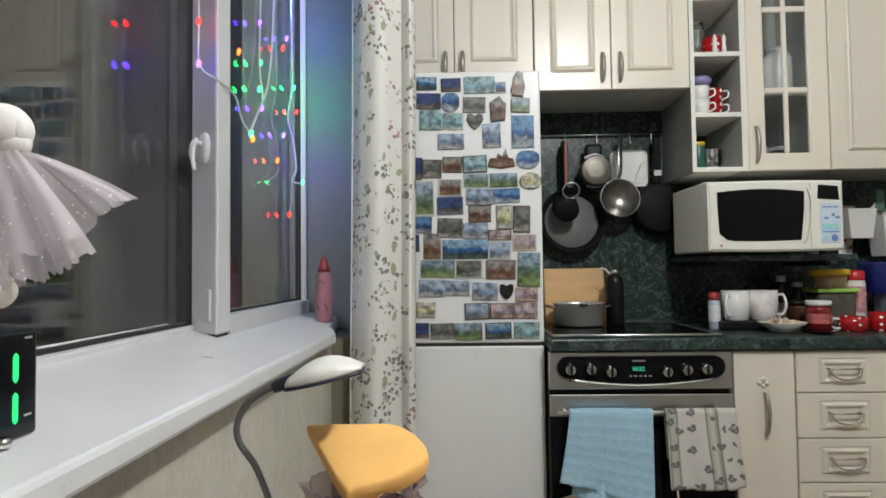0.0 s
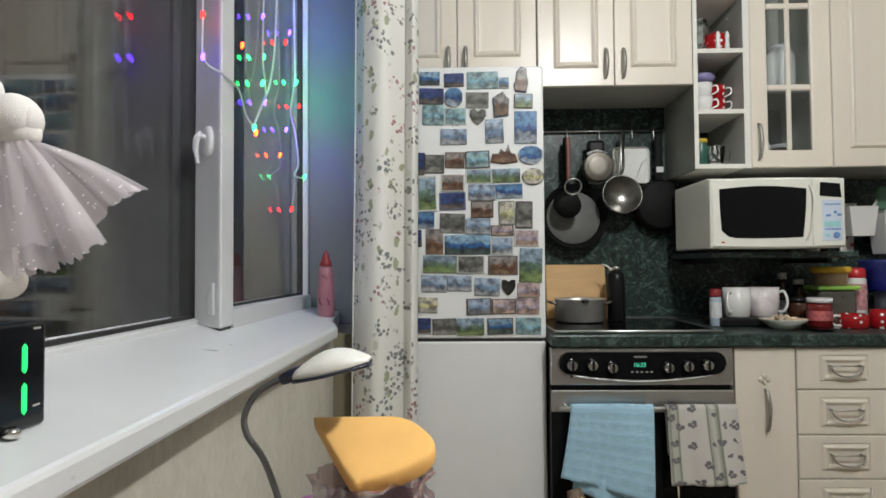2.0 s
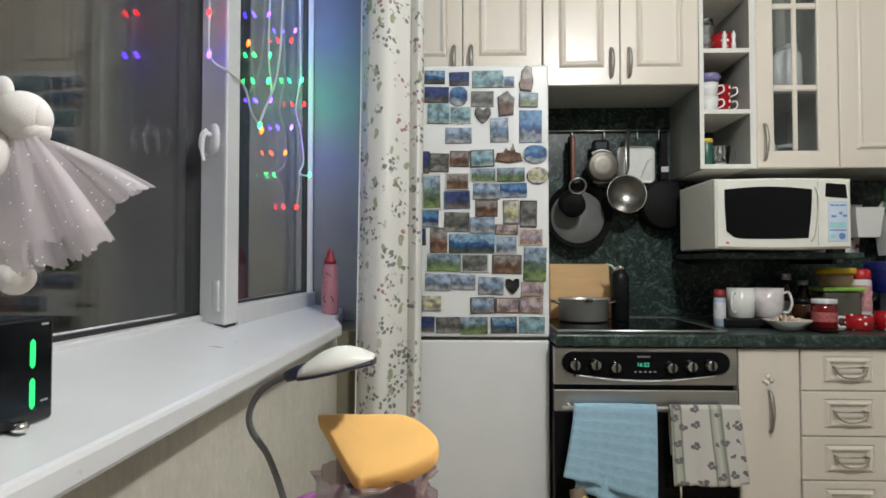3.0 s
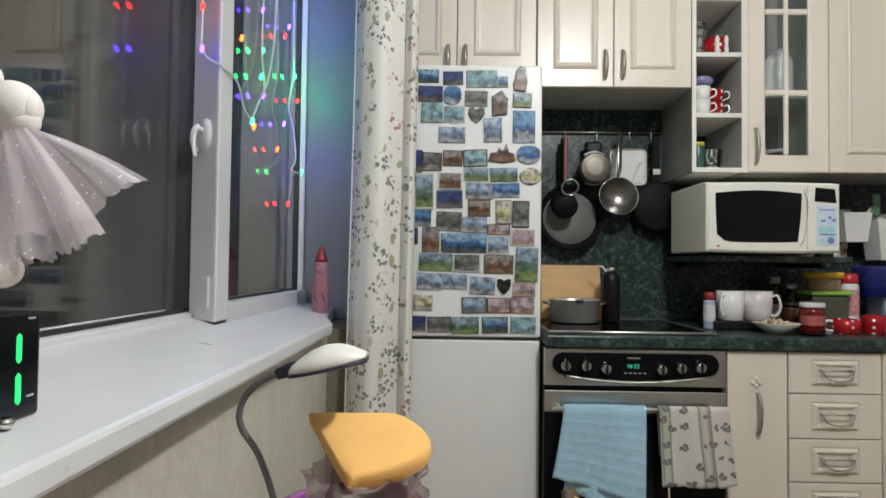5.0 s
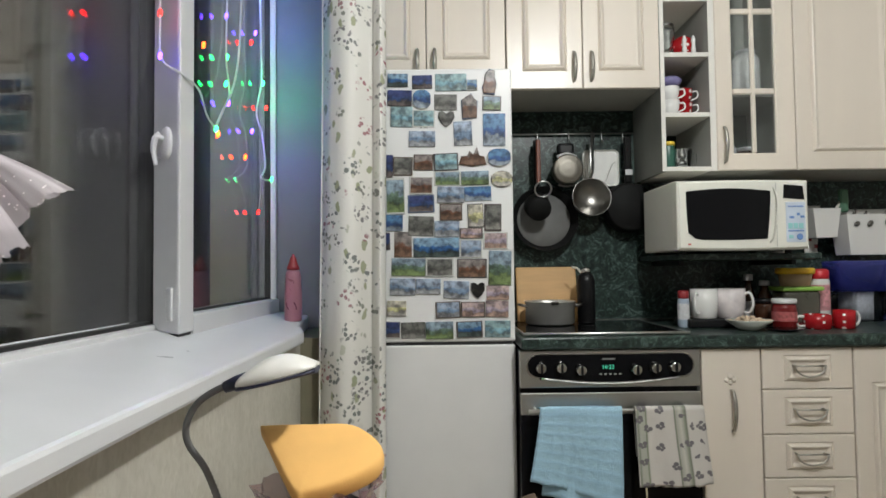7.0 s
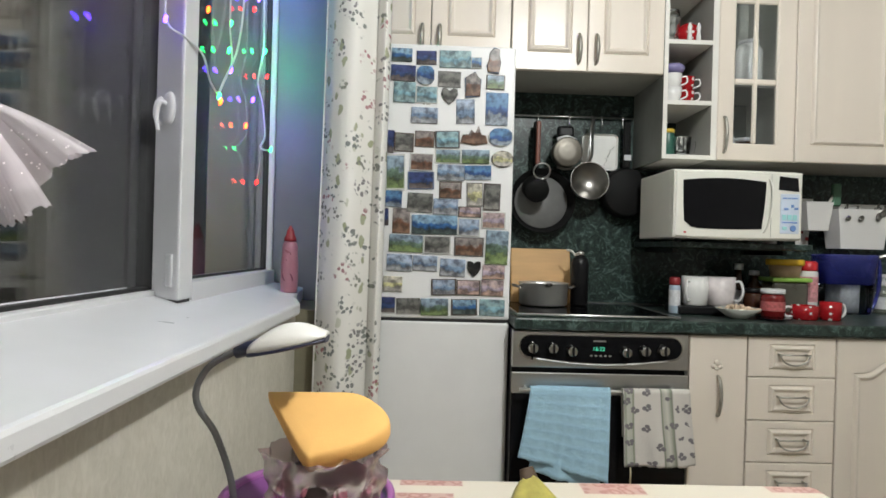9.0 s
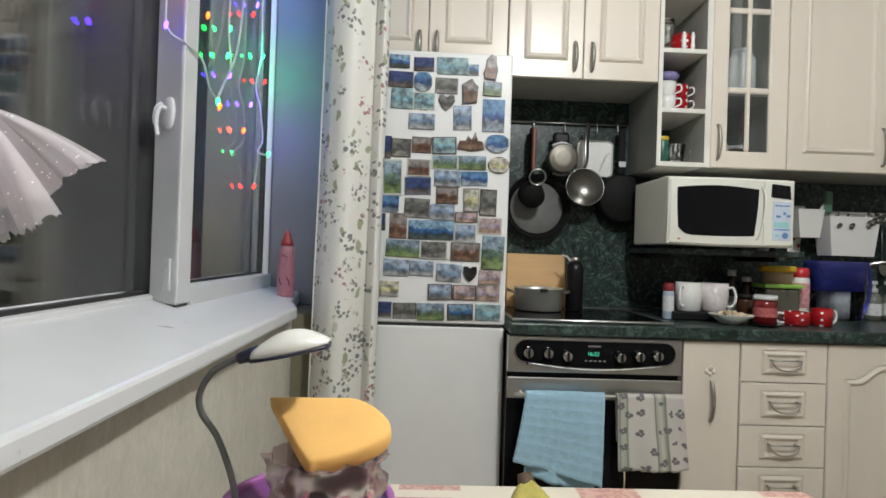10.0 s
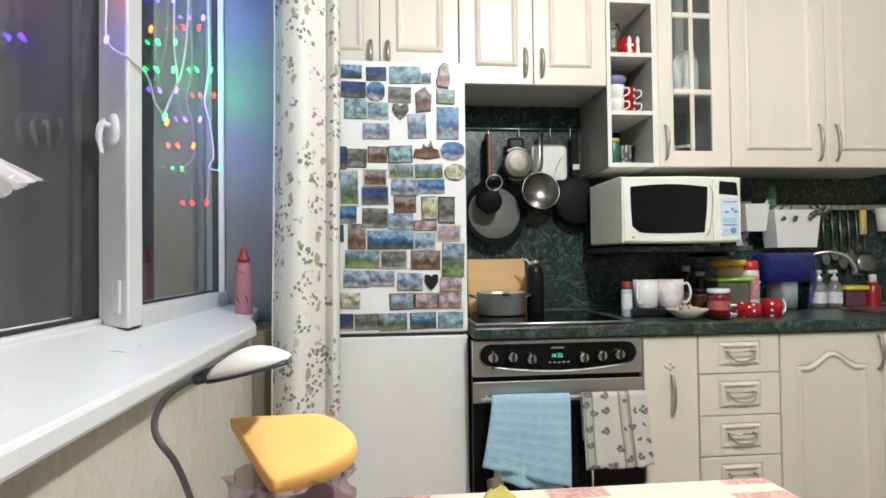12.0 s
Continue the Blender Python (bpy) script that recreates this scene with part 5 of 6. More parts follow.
part("handle", slab(-0.018, 0.012, -0.012, 0.012, 0.10, 0.30, bevel=0.008, seg=2), CASTBLACK, p5)
part("ferrule", slab(-0.018, 0.012, -0.0148, -0.012, 0.135, 0.158, bevel=0.001), PVC, p5, "pale metal ferrule")
# no part of the pan: black block for the shaded gap above the microwave
part("shadow_gap", slab(0.09, 0.16, -0.01, 0.01, 0.06, 0.09, bevel=0.005), CASTBLACK, p5)
bd = thing("cutting_board", "white plastic cutting board with a printed sprig", "cutting board", (0.435, WALL - 0.022, 1.46))
part("board", slab(-0.078, 0.078, -0.006, 0.006, 0.0, 0.155, bevel=0.02, seg=3), mat("board_white", (0.80, 0.80, 0.77), 0.5), bd)
for i in range(5):
    part("printed_sprig", tube(bmesh.new(), spline([(0.02 + 0.006 * i, -0.0068, 0.02 + 0.012 * i), (0.03 + 0.004 * i, -0.0068, 0.04 + 0.012 * i), (0.026 + 0.01 * i, -0.0068, 0.055 + 0.012 * i)], 4), 0.002, 5, 0.2), GREY_BOARD, bd)
WOOD = mat("beech_board", (0.62, 0.38, 0.16), 0.55, vary=0.14, scale=7, stretch=(0.4, 1, 3))
wb = part("cutting_board", slab(0.0, 0.255, -0.008, 0.008, 0.0, 0.235, bevel=0.007, seg=2), WOOD)
wb.matrix_basis = pose(0.062, 2.49, 0.886, -12)
tagged(wb, "plain beech cutting board leaning on the splash panel", "cutting board")
pt = thing("cooking_pot", "low polished steel pot with two handles on the hob", "pot", (0.175, 2.37, 0.892))
part("pot", lathe(bmesh.new(), [(0.088, 0.0), (0.095, 0.005), (0.096, 0.085), (0.100, 0.088), (0.097, 0.090), (0.092, 0.085), (0.090, 0.008), (0.001, 0.006)], seg=44), mat("satin_steel", (0.78, 0.76, 0.72), 0.30, 0.7, vary=0.1), pt)
for s in (-1, 1):
    part("handle", tube(bmesh.new(), spline([(s * 0.094, -0.03, 0.07), (s * 0.118, -0.022, 0.076), (s * 0.122, 0, 0.077), (s * 0.118, 0.022, 0.076), (s * 0.094, 0.03, 0.07)], 5), 0.005, 8), POLISHED, pt)
part("lid_edge", tube(bmesh.new(), spline([(-0.01, -0.10, 0.085), (0.0, -0.108, 0.088), (0.012, -0.10, 0.085)], 4), 0.006, 8), POLISHED, pt)
vb = thing("vacuum_flask", "black vacuum flask with a steel cap", "flask", (0.325, 2.39, 0.892))
part("bottle", lathe(bmesh.new(), [(0.032, 0), (0.035, 0.004), (0.035, 0.165), (0.030, 0.188), (0.020, 0.196)]), BLACK, vb)
part("cap", lathe(bmesh.new(), [(0.020, 0.196), (0.021, 0.21), (0.016, 0.218), (0.006, 0.224)]), CHROME, vb, "steel cap")
part("strap", tube(bmesh.new(), spline([(-0.02, 0, 0.20), (-0.034, 0, 0.217), (-0.05, 0.02, 0.222)], 5), 0.004, 6), OFFWHITE, vb)
solid("edge_strip", slab(0.30, 2.05, WALL - 0.026, WALL - 0.0145, 0.884, 0.893, bevel=0.002), STEEL, "aluminium edge strip along the worktop", "edge strip", kind="structure")


# ---- on the worktop ----
def dotted(name, base, dot, scale):
    m, n, l, p = nodes(name)
    co = n.new("ShaderNodeTexCoord")
    v = put(n, "ShaderNodeTexVoronoi", Scale=scale, Randomness=0.2)
    l.new(co.outputs["Object"], v.inputs["Vector"])
    l.new(ramp(n, l, v.outputs["Distance"], [(0.27, dot), (0.31, base)]), p.inputs["Base Color"])
    p.inputs["Roughness"].default_value = 0.18
    return m


DOTS = dotted("red_white_dots", (0.36, 0.010, 0.014), (0.8, 0.78, 0.75), 42)
CERAMIC = mat("white_ceramic", (0.78, 0.77, 0.75), 0.15, vary=0.02, bump=0.0)
PRINTED = mat("printed_ceramic", (0.72, 0.66, 0.66), 0.2, vary=0.18, scale=22)
LABEL = mat("pale_label", (0.66, 0.66, 0.68), 0.5, vary=0.15, scale=70)
AMBER = mat("brown_bottle", (0.055, 0.022, 0.012), 0.12)
REDCAP = bpy.data.materials["red_cap"]


def mug(label, place, r, hgt, material, turn=0.0, lift=None, inside=CERAMIC):
    g = thing("mug", label, "mug", place, turn)
    part("cup", lathe(bmesh.new(), [(r * 0.85, 0), (r * 0.93, 0.003), (r, hgt * 0.5), (r, hgt), (r - 0.004, hgt), (r - 0.006, 0.008), (0.001, 0.006)], seg=32), material, g)
    part("handle", tube(bmesh.new(), spline([(r - 0.003, 0, hgt * 0.82), (r + 0.018, 0, hgt * 0.85), (r + 0.028, 0, hgt * 0.5), (r + 0.016, 0, hgt * 0.2), (r - 0.004, 0, hgt * 0.2)], 6), 0.0048, 8), lift or material, g)
    return g


def bottle(name, label, place, profile, material, cap=None, capm=None, band=None, bandm=None, category="bottle"):
    g = thing(name, label, category, place)
    b = part("body", lathe(bmesh.new(), profile, seg=28), material, g)
    if band:
        part("label", lathe(bmesh.new(), band, seg=28, close=(False, False)), bandm, b, "printed label")
    if cap:
        part("cap", lathe(bmesh.new(), cap, seg=24), capm, g)
    return g


Z = 0.8835
bottle("spray_can", "slim white and blue can with a dark red cap", (0.655, 2.25, Z), [(0.019, 0), (0.021, 0.003), (0.021, 0.10), (0.018, 0.108)], mat("can_blue", (0.40, 0.48, 0.58), 0.3), [(0.019, 0.108), (0.020, 0.112), (0.020, 0.132), (0.015, 0.138)], REDCAP, [(0.0214, 0.03), (0.0214, 0.09)], LABEL, "can")
tray = thing("tray", "low black tray under the mugs", "tray", (0.77, 2.27, Z))
part("tray", slab(-0.11, 0.15, -0.06, 0.09, 0, 0.033, bevel=0.006, seg=2), BLACK, tray)
mug("plain white mug standing on the tray", (0.738, 2.262, Z + 0.033), 0.049, 0.110, CERAMIC, 222)
mug("white mug with a faded pink print", (0.842, 2.272, Z + 0.033), 0.054, 0.110, PRINTED, -45, CERAMIC)
cw = thing("ceramic_bowl", "shallow pale bowl with snacks in it", "bowl", (0.832, 2.12, Z))
part("bowl", lathe(bmesh.new(), [(0.030, 0), (0.034, 0.004), (0.078, 0.036), (0.076, 0.038), (0.03, 0.010), (0.001, 0.008)], seg=40), mat("grey_glaze", (0.45, 0.46, 0.42), 0.25), cw)
SNACK = mat("pale_biscuit", (0.55, 0.42, 0.30), 0.8, vary=0.3, scale=60)
for i in range(22):
    a, r = i * 2.4, 0.012 * (i % 6)
    q = bmesh.new()
    bmesh.ops.create_icosphere(q, subdivisions=2, radius=0.011, matrix=pose(r * math.cos(a), r * math.sin(a), 0.030 + 0.008 * (1 - (i % 6) / 6), i * 20, i * 33) @ Matrix.Diagonal((1.5, 0.8, 0.6, 1)))
    part("biscuit", q, SNACK, cw)
bottle("sauce_bottle", "small dark bottle with a white cap", (0.997, 2.43, Z), [(0.024, 0), (0.026, 0.003), (0.026, 0.10), (0.013, 0.15), (0.012, 0.17)], AMBER, [(0.017, 0.168), (0.017, 0.192), (0.014, 0.194)], PVC, [(0.0265, 0.02), (0.0265, 0.085)], LABEL)
bottle("sauce_bottle", "small dark bottle with a white cap", (1.045, 2.40, Z), [(0.030, 0), (0.033, 0.003), (0.033, 0.085), (0.016, 0.13), (0.014, 0.15)], AMBER, [(0.019, 0.148), (0.019, 0.166), (0.016, 0.168)], PVC, [(0.0334, 0.02), (0.0334, 0.07)], mat("yellow_label", (0.5, 0.36, 0.12), 0.5, vary=0.3, scale=80))
bottle("small_jar", "dark glass jar with a dark lid", (0.985, 2.30, Z), [(0.032, 0), (0.035, 0.003), (0.035, 0.075), (0.030, 0.085)], AMBER, [(0.033, 0.083), (0.033, 0.098), (0.030, 0.10)], BLACK, category="jar")
bottle("jam_jar", "glass jar of red jam with a white lid", (0.985, 2.165, Z), [(0.036, 0), (0.041, 0.004), (0.041, 0.075), (0.035, 0.092)], mat("red_jam", (0.16, 0.012, 0.012), 0.08), [(0.039, 0.090), (0.041, 0.093), (0.041, 0.106), (0.038, 0.108)], PVC, [(0.0415, 0.028), (0.0415, 0.062)], mat("red_label", (0.40, 0.10, 0.10), 0.5, vary=0.4, scale=90), "jar")
sd = thing("saucer", "flat black saucer on the worktop", "saucer", (0.94, 2.085, Z))
part("plate", lathe(bmesh.new(), [(0.03, 0), (0.06, 0.007), (0.059, 0.009), (0.001, 0.004)]), BLACK_GLASS, sd)
tub = thing("food_container", "clear tub of food with a yellow lid", "food container", (1.14, 2.35, Z + 0.145))
part("tub", lathe(bmesh.new(), [(0.050, 0), (0.052, 0.003), (0.060, 0.05)], seg=36), mat("tub_contents", (0.50, 0.36, 0.22), 0.3), tub)
part("lid", lathe(bmesh.new(), [(0.066, 0.048), (0.069, 0.052), (0.069, 0.068), (0.065, 0.072)], seg=36), mat("yellow_lid", (0.78, 0.50, 0.03), 0.4), tub, "yellow lid")
tub = thing("food_container", "tall clear container with a green lid", "food container", (1.14, 2.35, Z))
part("tub", slab(-0.070, 0.070, -0.05, 0.05, 0, 0.128, bevel=0.012, seg=2), mat("dull_clear", (0.20, 0.19, 0.15), 0.15, clear=0.5), tub)
part("lid", slab(-0.080, 0.080, -0.058, 0.058, 0.128, 0.1445, bevel=0.006, seg=2), mat("green_lid", (0.36, 0.66, 0.12), 0.4), tub, "light green lid")
bottle("spray_can", "white and red printed can with a red cap", (1.243, 2.36, Z), [(0.033, 0), (0.035, 0.004), (0.035, 0.165), (0.030, 0.175)], CERAMIC, [(0.032, 0.173), (0.033, 0.178), (0.033, 0.205), (0.024, 0.212)], mat("bright_red", (0.55, 0.02, 0.03), 0.35), [(0.0355, 0.05), (0.0355, 0.15)], mat("red_print", (0.60, 0.28, 0.30), 0.4, vary=0.6, scale=45), "can")
mug("low red cup with white polka dots and a white handle", (1.088, 2.14, Z), 0.046, 0.052, DOTS, 175, CERAMIC)
mug("red cup with white polka dots", (1.185, 2.14, Z), 0.036, 0.066, DOTS, 10, CERAMIC)
sauc = thing("saucer", "red saucer with white dots behind the cups", "saucer", (1.12, 2.20, Z))
part("plate", lathe(bmesh.new(), [(0.03, 0), (0.07, 0.012), (0.069, 0.014), (0.001, 0.004)]), DOTS, sauc)

JUG = mat("blue_translucent", (0.09, 0.11, 0.52), 0.15, clear=0.65)
SMOKE = glass("smoky_clear", (0.80, 0.84, 0.94), 0.04, 1.2)
jug = thing("water_filter_jug", "water filter jug with a deep blue funnel", "water jug", (1.44, 2.43, Z))


def squarish(a, b, z, e=4, n=40, dx=0.0):
    return [(dx + a * math.copysign(abs(math.cos(t)) ** (2 / e), math.cos(t)), b * math.copysign(abs(math.sin(t)) ** (2 / e), math.sin(t)), z) for t in (2 * math.pi * i / n for i in range(n))]


part("jug", rings(bmesh.new(), [squarish(0.088, 0.055, 0), squarish(0.095, 0.06, 0.006), squarish(0.104, 0.066, 0.12)]), SMOKE, jug, "smoky clear lower jug")
part("cartridge", rings(bmesh.new(), [squarish(0.040, 0.045, 0.008), squarish(0.042, 0.047, 0.118)]), LABEL, jug, "pale filter cartridge")
part("funnel", rings(bmesh.new(), [squarish(0.105, 0.068, 0.121), squarish(0.115, 0.072, 0.232), squarish(0.118, 0.074, 0.238), squarish(0.112, 0.069, 0.243)]), JUG, jug, "deep blue funnel")
part("handle", tube(bmesh.new(), spline([(0.113, 0, 0.225), (0.145, 0, 0.22), (0.150, 0, 0.12), (0.125, 0, 0.03), (0.094, 0, 0.02)], 7), 0.011, 10, 0.7), JUG, jug)

sink = thing("sink", "round steel sink set into the worktop", "sink", (1.84, 2.27, Z))
part("rim", lathe(bmesh.new(), [(0.165, 0.0), (0.21, 0.0), (0.21, 0.004), (0.17, 0.006), (0.165, 0.0)], seg=48, close=(False, False)), POLISHED, sink)
part("bowl", lathe(bmesh.new(), [(0.168, 0.003), (0.16, 0.0015), (0.001, 0.001)], seg=40, close=(False, False)), STEEL, sink)
tap = thing("tap", "chrome mixer tap with a swan neck", "tap", (1.60, 2.49, Z))
part("column", lathe(bmesh.new(), [(0.026, 0), (0.026, 0.01), (0.018, 0.02), (0.018, 0.10), (0.012, 0.115)]), CHROME, tap)
part("spout", tube(bmesh.new(), spline([(0, 0, 0.10), (-0.03, -0.02, 0.19), (-0.03, -0.05, 0.225), (0.03, -0.09, 0.245), (0.09, -0.12, 0.225), (0.118, -0.13, 0.18), (0.122, -0.132, 0.155)], 8), 0.010, 12), CHROME, tap, "curved chrome spout")
for x, tint in ((1.625, (0.55, 0.58, 0.5)), (1.70, (0.62, 0.62, 0.56))):
    b = bottle("soap_dispenser", "clear pump bottle of dish soap beside the sink", (x, 2.45, Z), [(0.026, 0), (0.030, 0.004), (0.030, 0.095), (0.013, 0.118)], mat("soap_liquid", tint, 0.15, clear=0.7), [(0.014, 0.116), (0.014, 0.132), (0.006, 0.136), (0.005, 0.150)], PVC, [(0.0304, 0.02), (0.0304, 0.07)], LABEL)
    part("pump_head", slab(-0.03, 0.012, -0.008, 0.008, 0.149, 0.166, bevel=0.005, seg=2), PVC, b, "white pump head")
sp = thing("sponge_holder", "dark pot with a yellow sponge on top", "sponge", (1.79, 2.46, Z))
part("pot", slab(-0.045, 0.05, -0.03, 0.03, 0, 0.075, bevel=0.008), mat("plum_plastic", (0.10, 0.03, 0.05), 0.4), sp)
part("sponge", slab(-0.055, 0.06, -0.035, 0.035, 0.0755, 0.095, bevel=0.006, seg=2), mat("yellow_sponge", (0.62, 0.52, 0.05), 0.95, vary=0.3, scale=90, bump=0.8), sp, "yellow sponge")
bottle("cleaning_bottle", "red bottle with a pale cap beside the sink", (1.875, 2.44, Z), [(0.028, 0), (0.030, 0.003), (0.030, 0.09), (0.014, 0.11)], mat("bottle_red", (0.28, 0.012, 0.012), 0.3), [(0.016, 0.108), (0.016, 0.14), (0.012, 0.144)], PVC)

# rail with holders and utensils
rl = thing("utensil_rail", "flat steel utensil rail on the splash panel", "rail", (1.22, WALL - 0.035, 1.335))
part("bar", slab(0.0, 0.84, -0.004, 0.004, -0.012, 0.012, bevel=0.002), STEEL, rl)
for x in (0.02, 0.42, 0.80):
    part("holder", slab(x, x + 0.02, 0.004, 0.020, -0.012, 0.012), STEEL, rl)


def hung_box(name, label, place, w0, w1, dp, hgt):
    g = thing(name, label, "utensil box", place)
    bm = bmesh.new()
    rings(bm, [[(sx * w0 / 2, sy * dp * 0.42, 0) for sx, sy in ((-1, -1), (1, -1), (1, 1), (-1, 1))], [(sx * w1 / 2, sy * dp / 2, hgt) for sx, sy in ((-1, -1), (1, -1), (1, 1), (-1, 1))],
               [(sx * (w1 / 2 - 0.004), sy * (dp / 2 - 0.004), hgt) for sx, sy in ((-1, -1), (1, -1), (1, 1), (-1, 1))], [(sx * (w0 / 2 - 0.004), sy * (dp * 0.42 - 0.004), 0.006) for sx, sy in ((-1, -1), (1, -1), (1, 1), (-1, 1))]], smooth=False)
    bmesh.ops.bevel(bm, geom=list(bm.edges), offset=0.002, segments=2, affect="EDGES", profile=0.5)
    part("box", bm, CERAMIC, g)
    part("hanger", slab(-w1 * 0.3, w1 * 0.3, dp / 2 - 0.004, dp / 2 + 0.012, hgt - 0.03, hgt + 0.02, bevel=0.002), CERAMIC, g)
    return g


hung_box("utensil_box", "white slotted cutlery box hung on the rail", (1.498, 2.455, 1.150), 0.182, 0.218, 0.11, 0.165)
hung_box("utensil_box", "small white tapered box hung on the rail", (1.318, 2.46, 1.222), 0.085, 0.115, 0.10, 0.12)
for i, (x, tip) in enumerate(((1.535, 0.085), (1.55, 0.105), (1.565, 0.12), (1.525, 0.06), (1.555, 0.07), (1.46, -0.02), (1.44, 0.01), (1.48, 0.015))):
    q = tube(bmesh.new(), spline([(0, 0, 0.03), (tip * 0.6, -0.01, 0.13), (tip, -0.02, 0.185 - 0.01 * (i % 3))], 5), lambda t: 0.004 + 0.013 * math.sin(math.pi * min(1, max(0, (t - 0.5) / 0.55))), 10, 0.35)
    solid("spoon", q, POLISHED, "steel spoon standing in the cutlery box", "spoon", (x, 2.455, 1.156), group="cutlery in the box")
for x, z, tip, k in ((1.428, 1.276, 70, 0.8), (1.482, 1.276, 55, 0.9), (1.555, 1.285, 35, 1.1), (1.575, 1.298, 50, 1.15), (1.600, 1.305, 60, 1.1)):
    q = lathe(bmesh.new(), [(0.001, 0.004), (0.010, 0.0035), (0.016, 0.0), (0.012, -0.004), (0.001, -0.006)], pose(0, 0, 0, 78, tip) @ Matrix.Diagonal((k * 0.75, k * 1.2, 1, 1)), 18)
    tube(q, [(0.004, 0.004, 0.008), (0.0, 0.03, 0.030)], 0.0025, 6)
    solid("spoon", q, POLISHED, "steel spoon hanging over the edge of the cutlery box", "spoon", (x, 2.396, z), group="cutlery in the box")
gb = thing("dish_brush", "green plastic brush standing in a hung box", "brush", (1.352, 2.455, 1.228))
part("handle", tube(bmesh.new(), [(-0.01, 0, 0.0), (0.03, 0, 0.11), (0.06, 0, 0.16)], 0.006, 8), OFFWHITE, gb)
part("head", slab(0.045, 0.080, -0.012, 0.012, 0.10, 0.195, bevel=0.006), mat("dull_green", (0.10, 0.22, 0.14), 0.5), gb, "dull green head")
mug("white mug with dark print standing on the marble shelf", (1.085, 2.36, 1.157), 0.034, 0.09, PRINTED, 0, CERAMIC)
TOOL = mat("dark_steel_tool", (0.30, 0.29, 0.27), 0.35, 1.0)
for i, (x, ln, wd, kind) in enumerate(((1.700, 0.21, 0.006, 0), (1.745, 0.19, 0.007, 0), (1.785, 0.23, 0.008, 0), (1.825, 0.20, 0.007, 0), (1.90, 0.20, 0.007, 2), (1.865, 0.22, 0.007, 1))):
    g = thing("kitchen_tool", ("long steel kitchen tool hung on the rail", "dark slotted turner hung on the rail", "skimmer with a yellow handle hung on the rail")[kind], "utensil", (x, 2.515, 1.322), group="tools on the rail")
    part("shaft", tube(bmesh.new(), [(0, 0, 0), (0.002, -0.006, -ln * 0.5), (0.006, 0, -ln)], wd * 1.7, 8, 0.3), TOOL, g)
    part("hook", tube(bmesh.new(), spline([(0, 0, -0.002), (0, -0.002, 0.02), (0, 0.012, 0.030), (0, 0.020, 0.018)], 4), 0.002, 6), TOOL, g)
    if kind == 2:
        part("grip", slab(-0.013, 0.013, -0.012, 0.008, -0.115, 0.0, bevel=0.006, seg=2), mat("yellow_grip", (0.70, 0.52, 0.16), 0.5), g, "yellow grip")
        part("head", lathe(bmesh.new(), [(0.050, 0.0), (0.052, 0.003), (0.03, 0.010), (0.001, 0.012)], pose(0.006, -0.005, -0.245, 80)), TOOL, g, "round wire head")
    elif kind == 1:
        part("head", slab(-0.026, 0.036, -0.004, 0.0, -0.30, -0.21, bevel=0.0015), TOOL, g)
    else:
        part("head", lathe(bmesh.new(), [(0.001, -0.004), (0.018, 0.0), (0.020, 0.006)], pose(0.007, -0.004, -ln - 0.012, 80) @ Matrix.Diagonal((1, 1.5, 1, 1)), 16), TOOL, g)
cup = thing("measuring_cup", "white plastic cup hung on the rail", "cup", (1.985, 2.47, 1.22))
part("cup", lathe(bmesh.new(), [(0.032, 0), (0.04, 0.003), (0.048, 0.105), (0.045, 0.105), (0.036, 0.008), (0.001, 0.006)]), CERAMIC, cup)
part("hanger", slab(-0.012, 0.012, 0.04, 0.066, 0.088, 0.10), CERAMIC, cup)

# ---- in the open shelves ----
def shelfcup(label, x, y, z, material, r=0.038, hgt=0.062, handle=None, turn=0.0):
    g = thing("teacup", label, "cup", (x, y, z), turn)
    part("cup", lathe(bmesh.new(), [(r * 0.55, 0), (r * 0.62, 0.004), (r * 0.92, hgt * 0.5), (r, hgt), (r - 0.003, hgt), (r * 0.5, 0.008), (0.001, 0.006)], seg=28), material, g)
    part("handle", tube(bmesh.new(), spline([(r * 0.95, 0, hgt * 0.85), (r + 0.015, 0, hgt * 0.85), (r + 0.017, 0, hgt * 0.5), (r * 0.8, 0, hgt * 0.3)], 5), 0.0032, 8), handle or material, g)


S1, S2, S3 = 1.4875, 1.6935, 1.9235
for k in (0, 1):
    shelfcup("white teacup stacked on the shelf", 0.646, 2.31, S2 + 0.054 * k, CERAMIC, turn=-15)
    shelfcup("red polka-dot teacup stacked on the shelf", 0.714, 2.345, S2 + 0.054 * k, DOTS, 0.036, 0.062, CERAMIC, -20)
sugar = solid("glass_dish", lathe(bmesh.new(), [(0.02, 0), (0.038, 0.010), (0.046, 0.026), (0.036, 0.038), (0.001, 0.042)]), mat("lilac_dish", (0.22, 0.20, 0.38), 0.2), "lilac dish resting on the white cups", "dish", (0.650, 2.315, S2 + 0.1165))
vs = solid("glass_vase", lathe(bmesh.new(), [(0.027, 0), (0.029, 0.004), (0.021, 0.045), (0.030, 0.095), (0.026, 0.135), (0.024, 0.135), (0.027, 0.095), (0.018, 0.045), (0.001, 0.006)]), CLEAR, "small clear glass vase on the shelf", "vase", (0.642, 2.31, S3))
vs.visible_shadow = False
solid("ceramic_pot", lathe(bmesh.new(), [(0.024, 0), (0.038, 0.018), (0.045, 0.048), (0.037, 0.080), (0.022, 0.092), (0.001, 0.095)], seg=32), DOTS, "round red pot with white dots", "pot", (0.712, 2.33, S3))
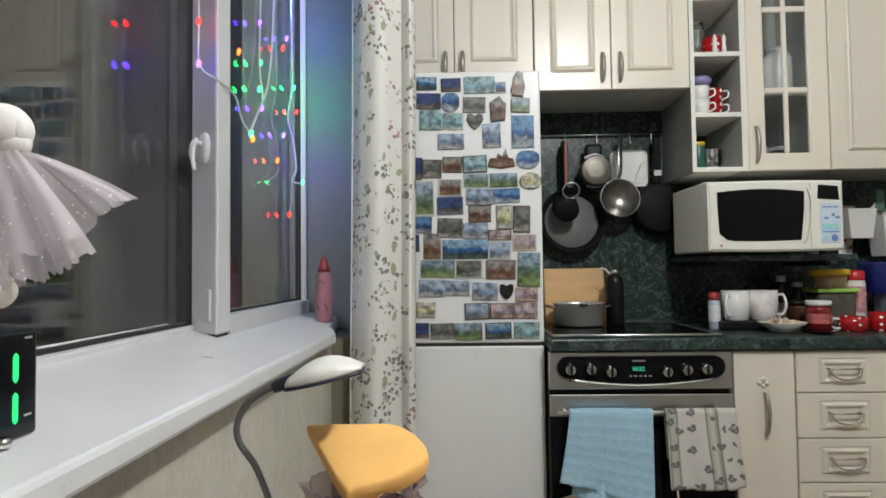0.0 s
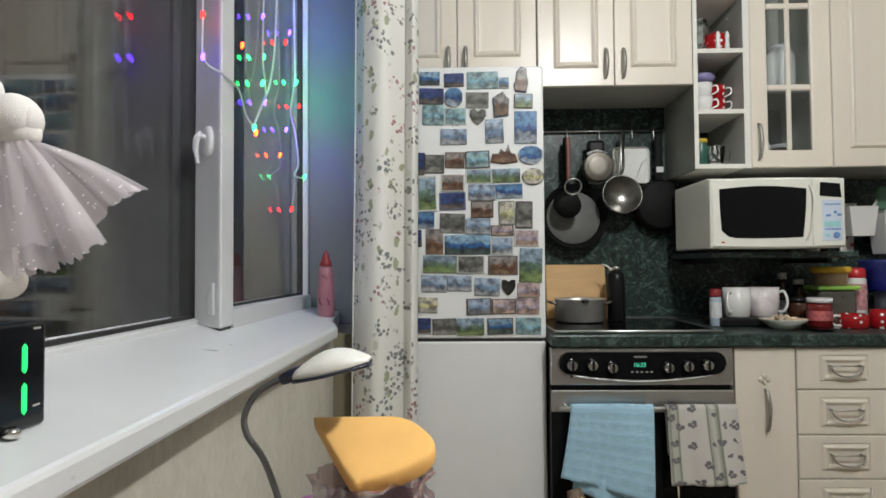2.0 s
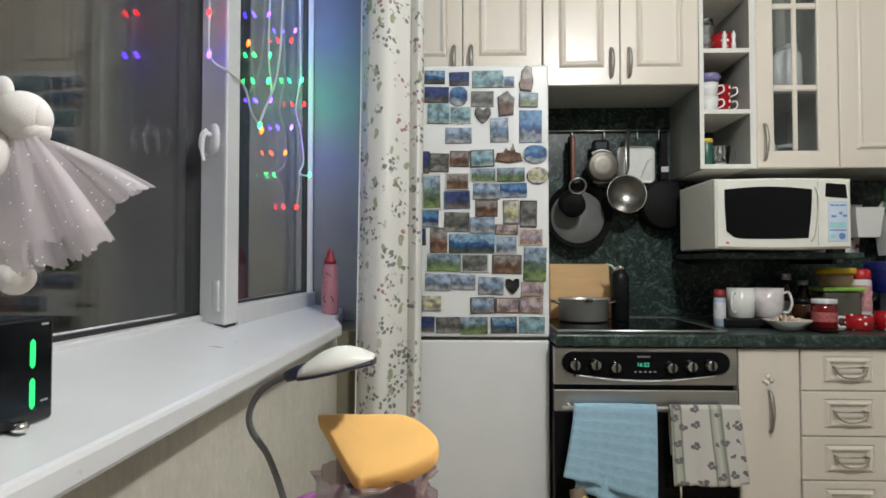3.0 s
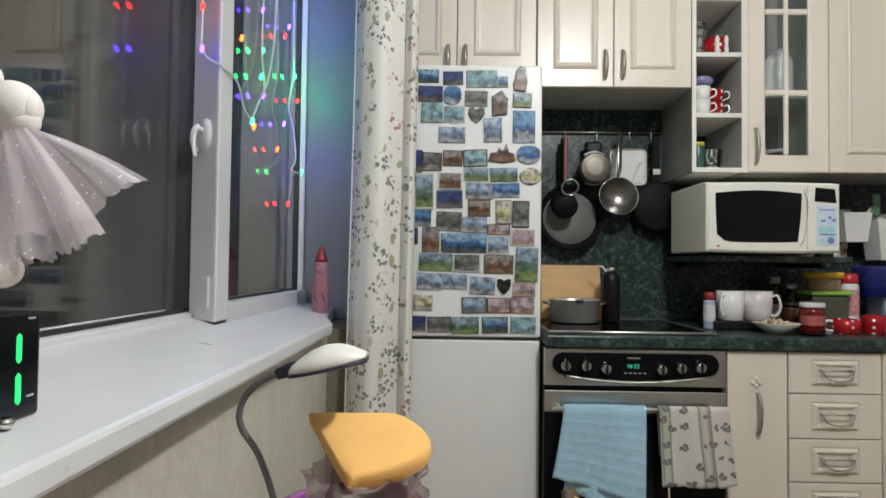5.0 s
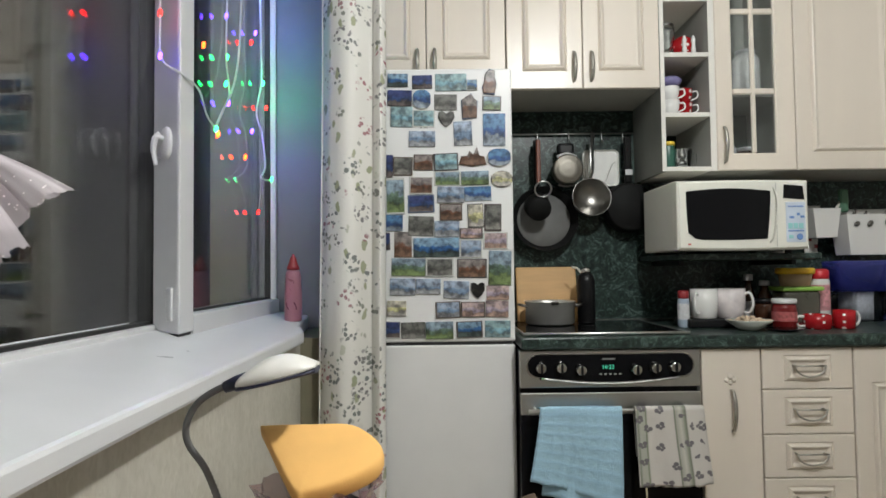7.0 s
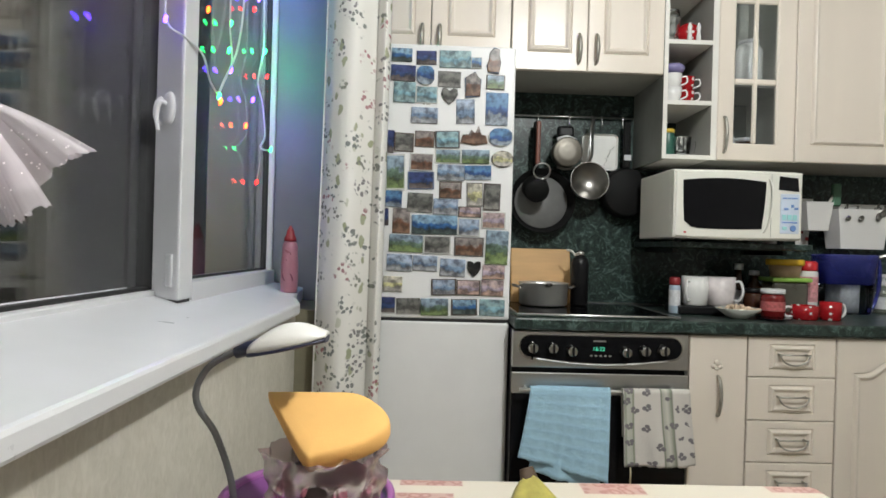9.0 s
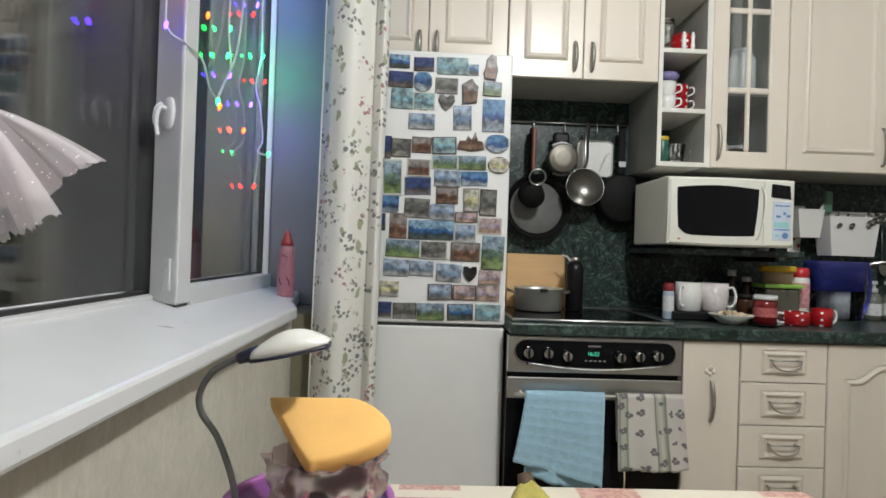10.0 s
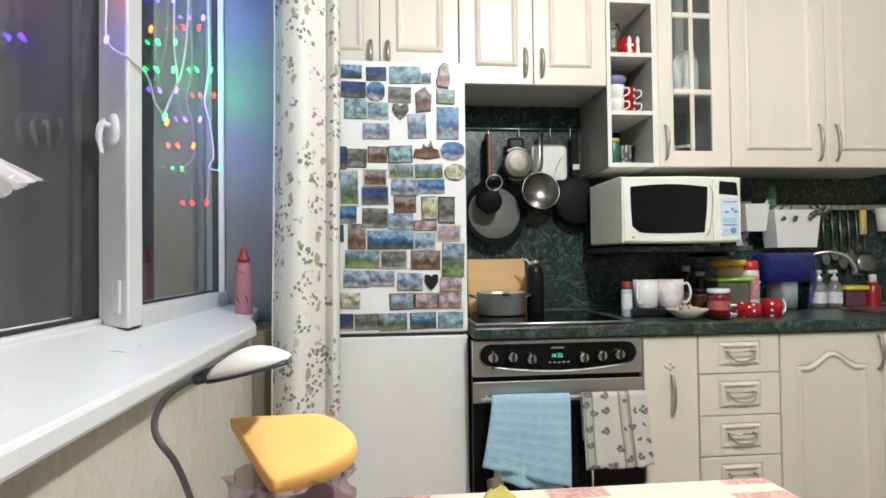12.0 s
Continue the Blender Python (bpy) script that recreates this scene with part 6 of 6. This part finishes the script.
for i, x in enumerate((0.700, 0.735)):
    solid("figurine", lathe(bmesh.new(), [(0.008, 0), (0.009, 0.03), (0.006, 0.05), (0.009, 0.065), (0.004, 0.082), (0.001, 0.085)]), CERAMIC, "small white glazed ornament", "ornament", (x, 2.285, S3), group="shelf ornaments")
bottle("spice_tin", "dark green tin with a yellow lid", (0.636, 2.31, S1), [(0.022, 0), (0.024, 0.003), (0.024, 0.092), (0.023, 0.094)], mat("dark_green_tin", (0.03, 0.11, 0.08), 0.35), [(0.025, 0.092), (0.025, 0.106), (0.023, 0.108)], mat("tin_lid_yellow", (0.66, 0.46, 0.05), 0.4), category="tin")
for x, y in ((0.686, 2.30), (0.714, 2.40)):
    g = thing("glass_cup", "clear glass cup on the shelf", "cup", (x, y, S1))
    c = part("cup", lathe(bmesh.new(), [(0.024, 0), (0.028, 0.004), (0.038, 0.075), (0.036, 0.075), (0.025, 0.008), (0.001, 0.007)]), CLEAR, g)
    c.visible_shadow = False
    part("handle", tube(bmesh.new(), spline([(0.036, 0, 0.066), (0.054, 0, 0.06), (0.050, 0, 0.022), (0.029, 0, 0.016)], 5), 0.003, 8), CLEAR, g)
# behind the glazed door
for x, y, z, r, hgt, m, nm in ((0.895, 2.43, 1.780, 0.052, 0.21, CERAMIC, "white jar"), (1.01, 2.43, 1.780, 0.055, 0.20, CERAMIC, "white jar"), (0.90, 2.38, 1.487, 0.035, 0.11, LABEL, "grey box"), (1.0, 2.42, 1.487, 0.05, 0.09, AMBER, "dark jar")):
    bottle("storage_jar", nm + " behind the glazed door", (x, y, z), [(r * 0.9, 0), (r, 0.004), (r, hgt * 0.85), (r * 0.7, hgt)], m, [(r * 0.72, hgt - 0.002), (r * 0.72, hgt + 0.015)], LABEL, category="jar")
solid("packet", slab(-0.02, 0.02, -0.01, 0.01, 0, 0.17, bevel=0.003), mat("sky_blue_packet", (0.35, 0.60, 0.72), 0.4), "narrow light blue packet behind the glazed door", "packet", (0.875, 2.35, 1.487))

# small cloth hanging from the rail behind the microwave
holder = thing("pot_holder", "small white pot holder with red print on the rail", "pot holder", (1.315, 2.516, 1.155))
cloth_bm = sheet(lambda u, v: (-0.028 + 0.056 * u + 0.004 * math.sin(v * 5), 0.004 * math.sin(u * 6 + v * 4), 0.150 - 0.150 * v), 10, 14, 0.06, 0.15)
thick(part("cloth", cloth_bm, mat("quilted_white", (0.68, 0.66, 0.63), 0.9, vary=0.1, scale=60, bump=0.4), holder), 0.006)
for x, z in ((0.012, 0.10), (-0.010, 0.065), (0.014, 0.035)):
    part("print", slab(x - 0.007, x + 0.007, -0.0095, -0.0078, z - 0.008, z + 0.008, bevel=0.0006), REDCAP, holder)
part("loop", tube(bmesh.new(), spline([(0, 0.002, 0.148), (0.004, 0.006, 0.175), (0.0, 0.012, 0.195)], 4), 0.002, 6), LABEL, holder)
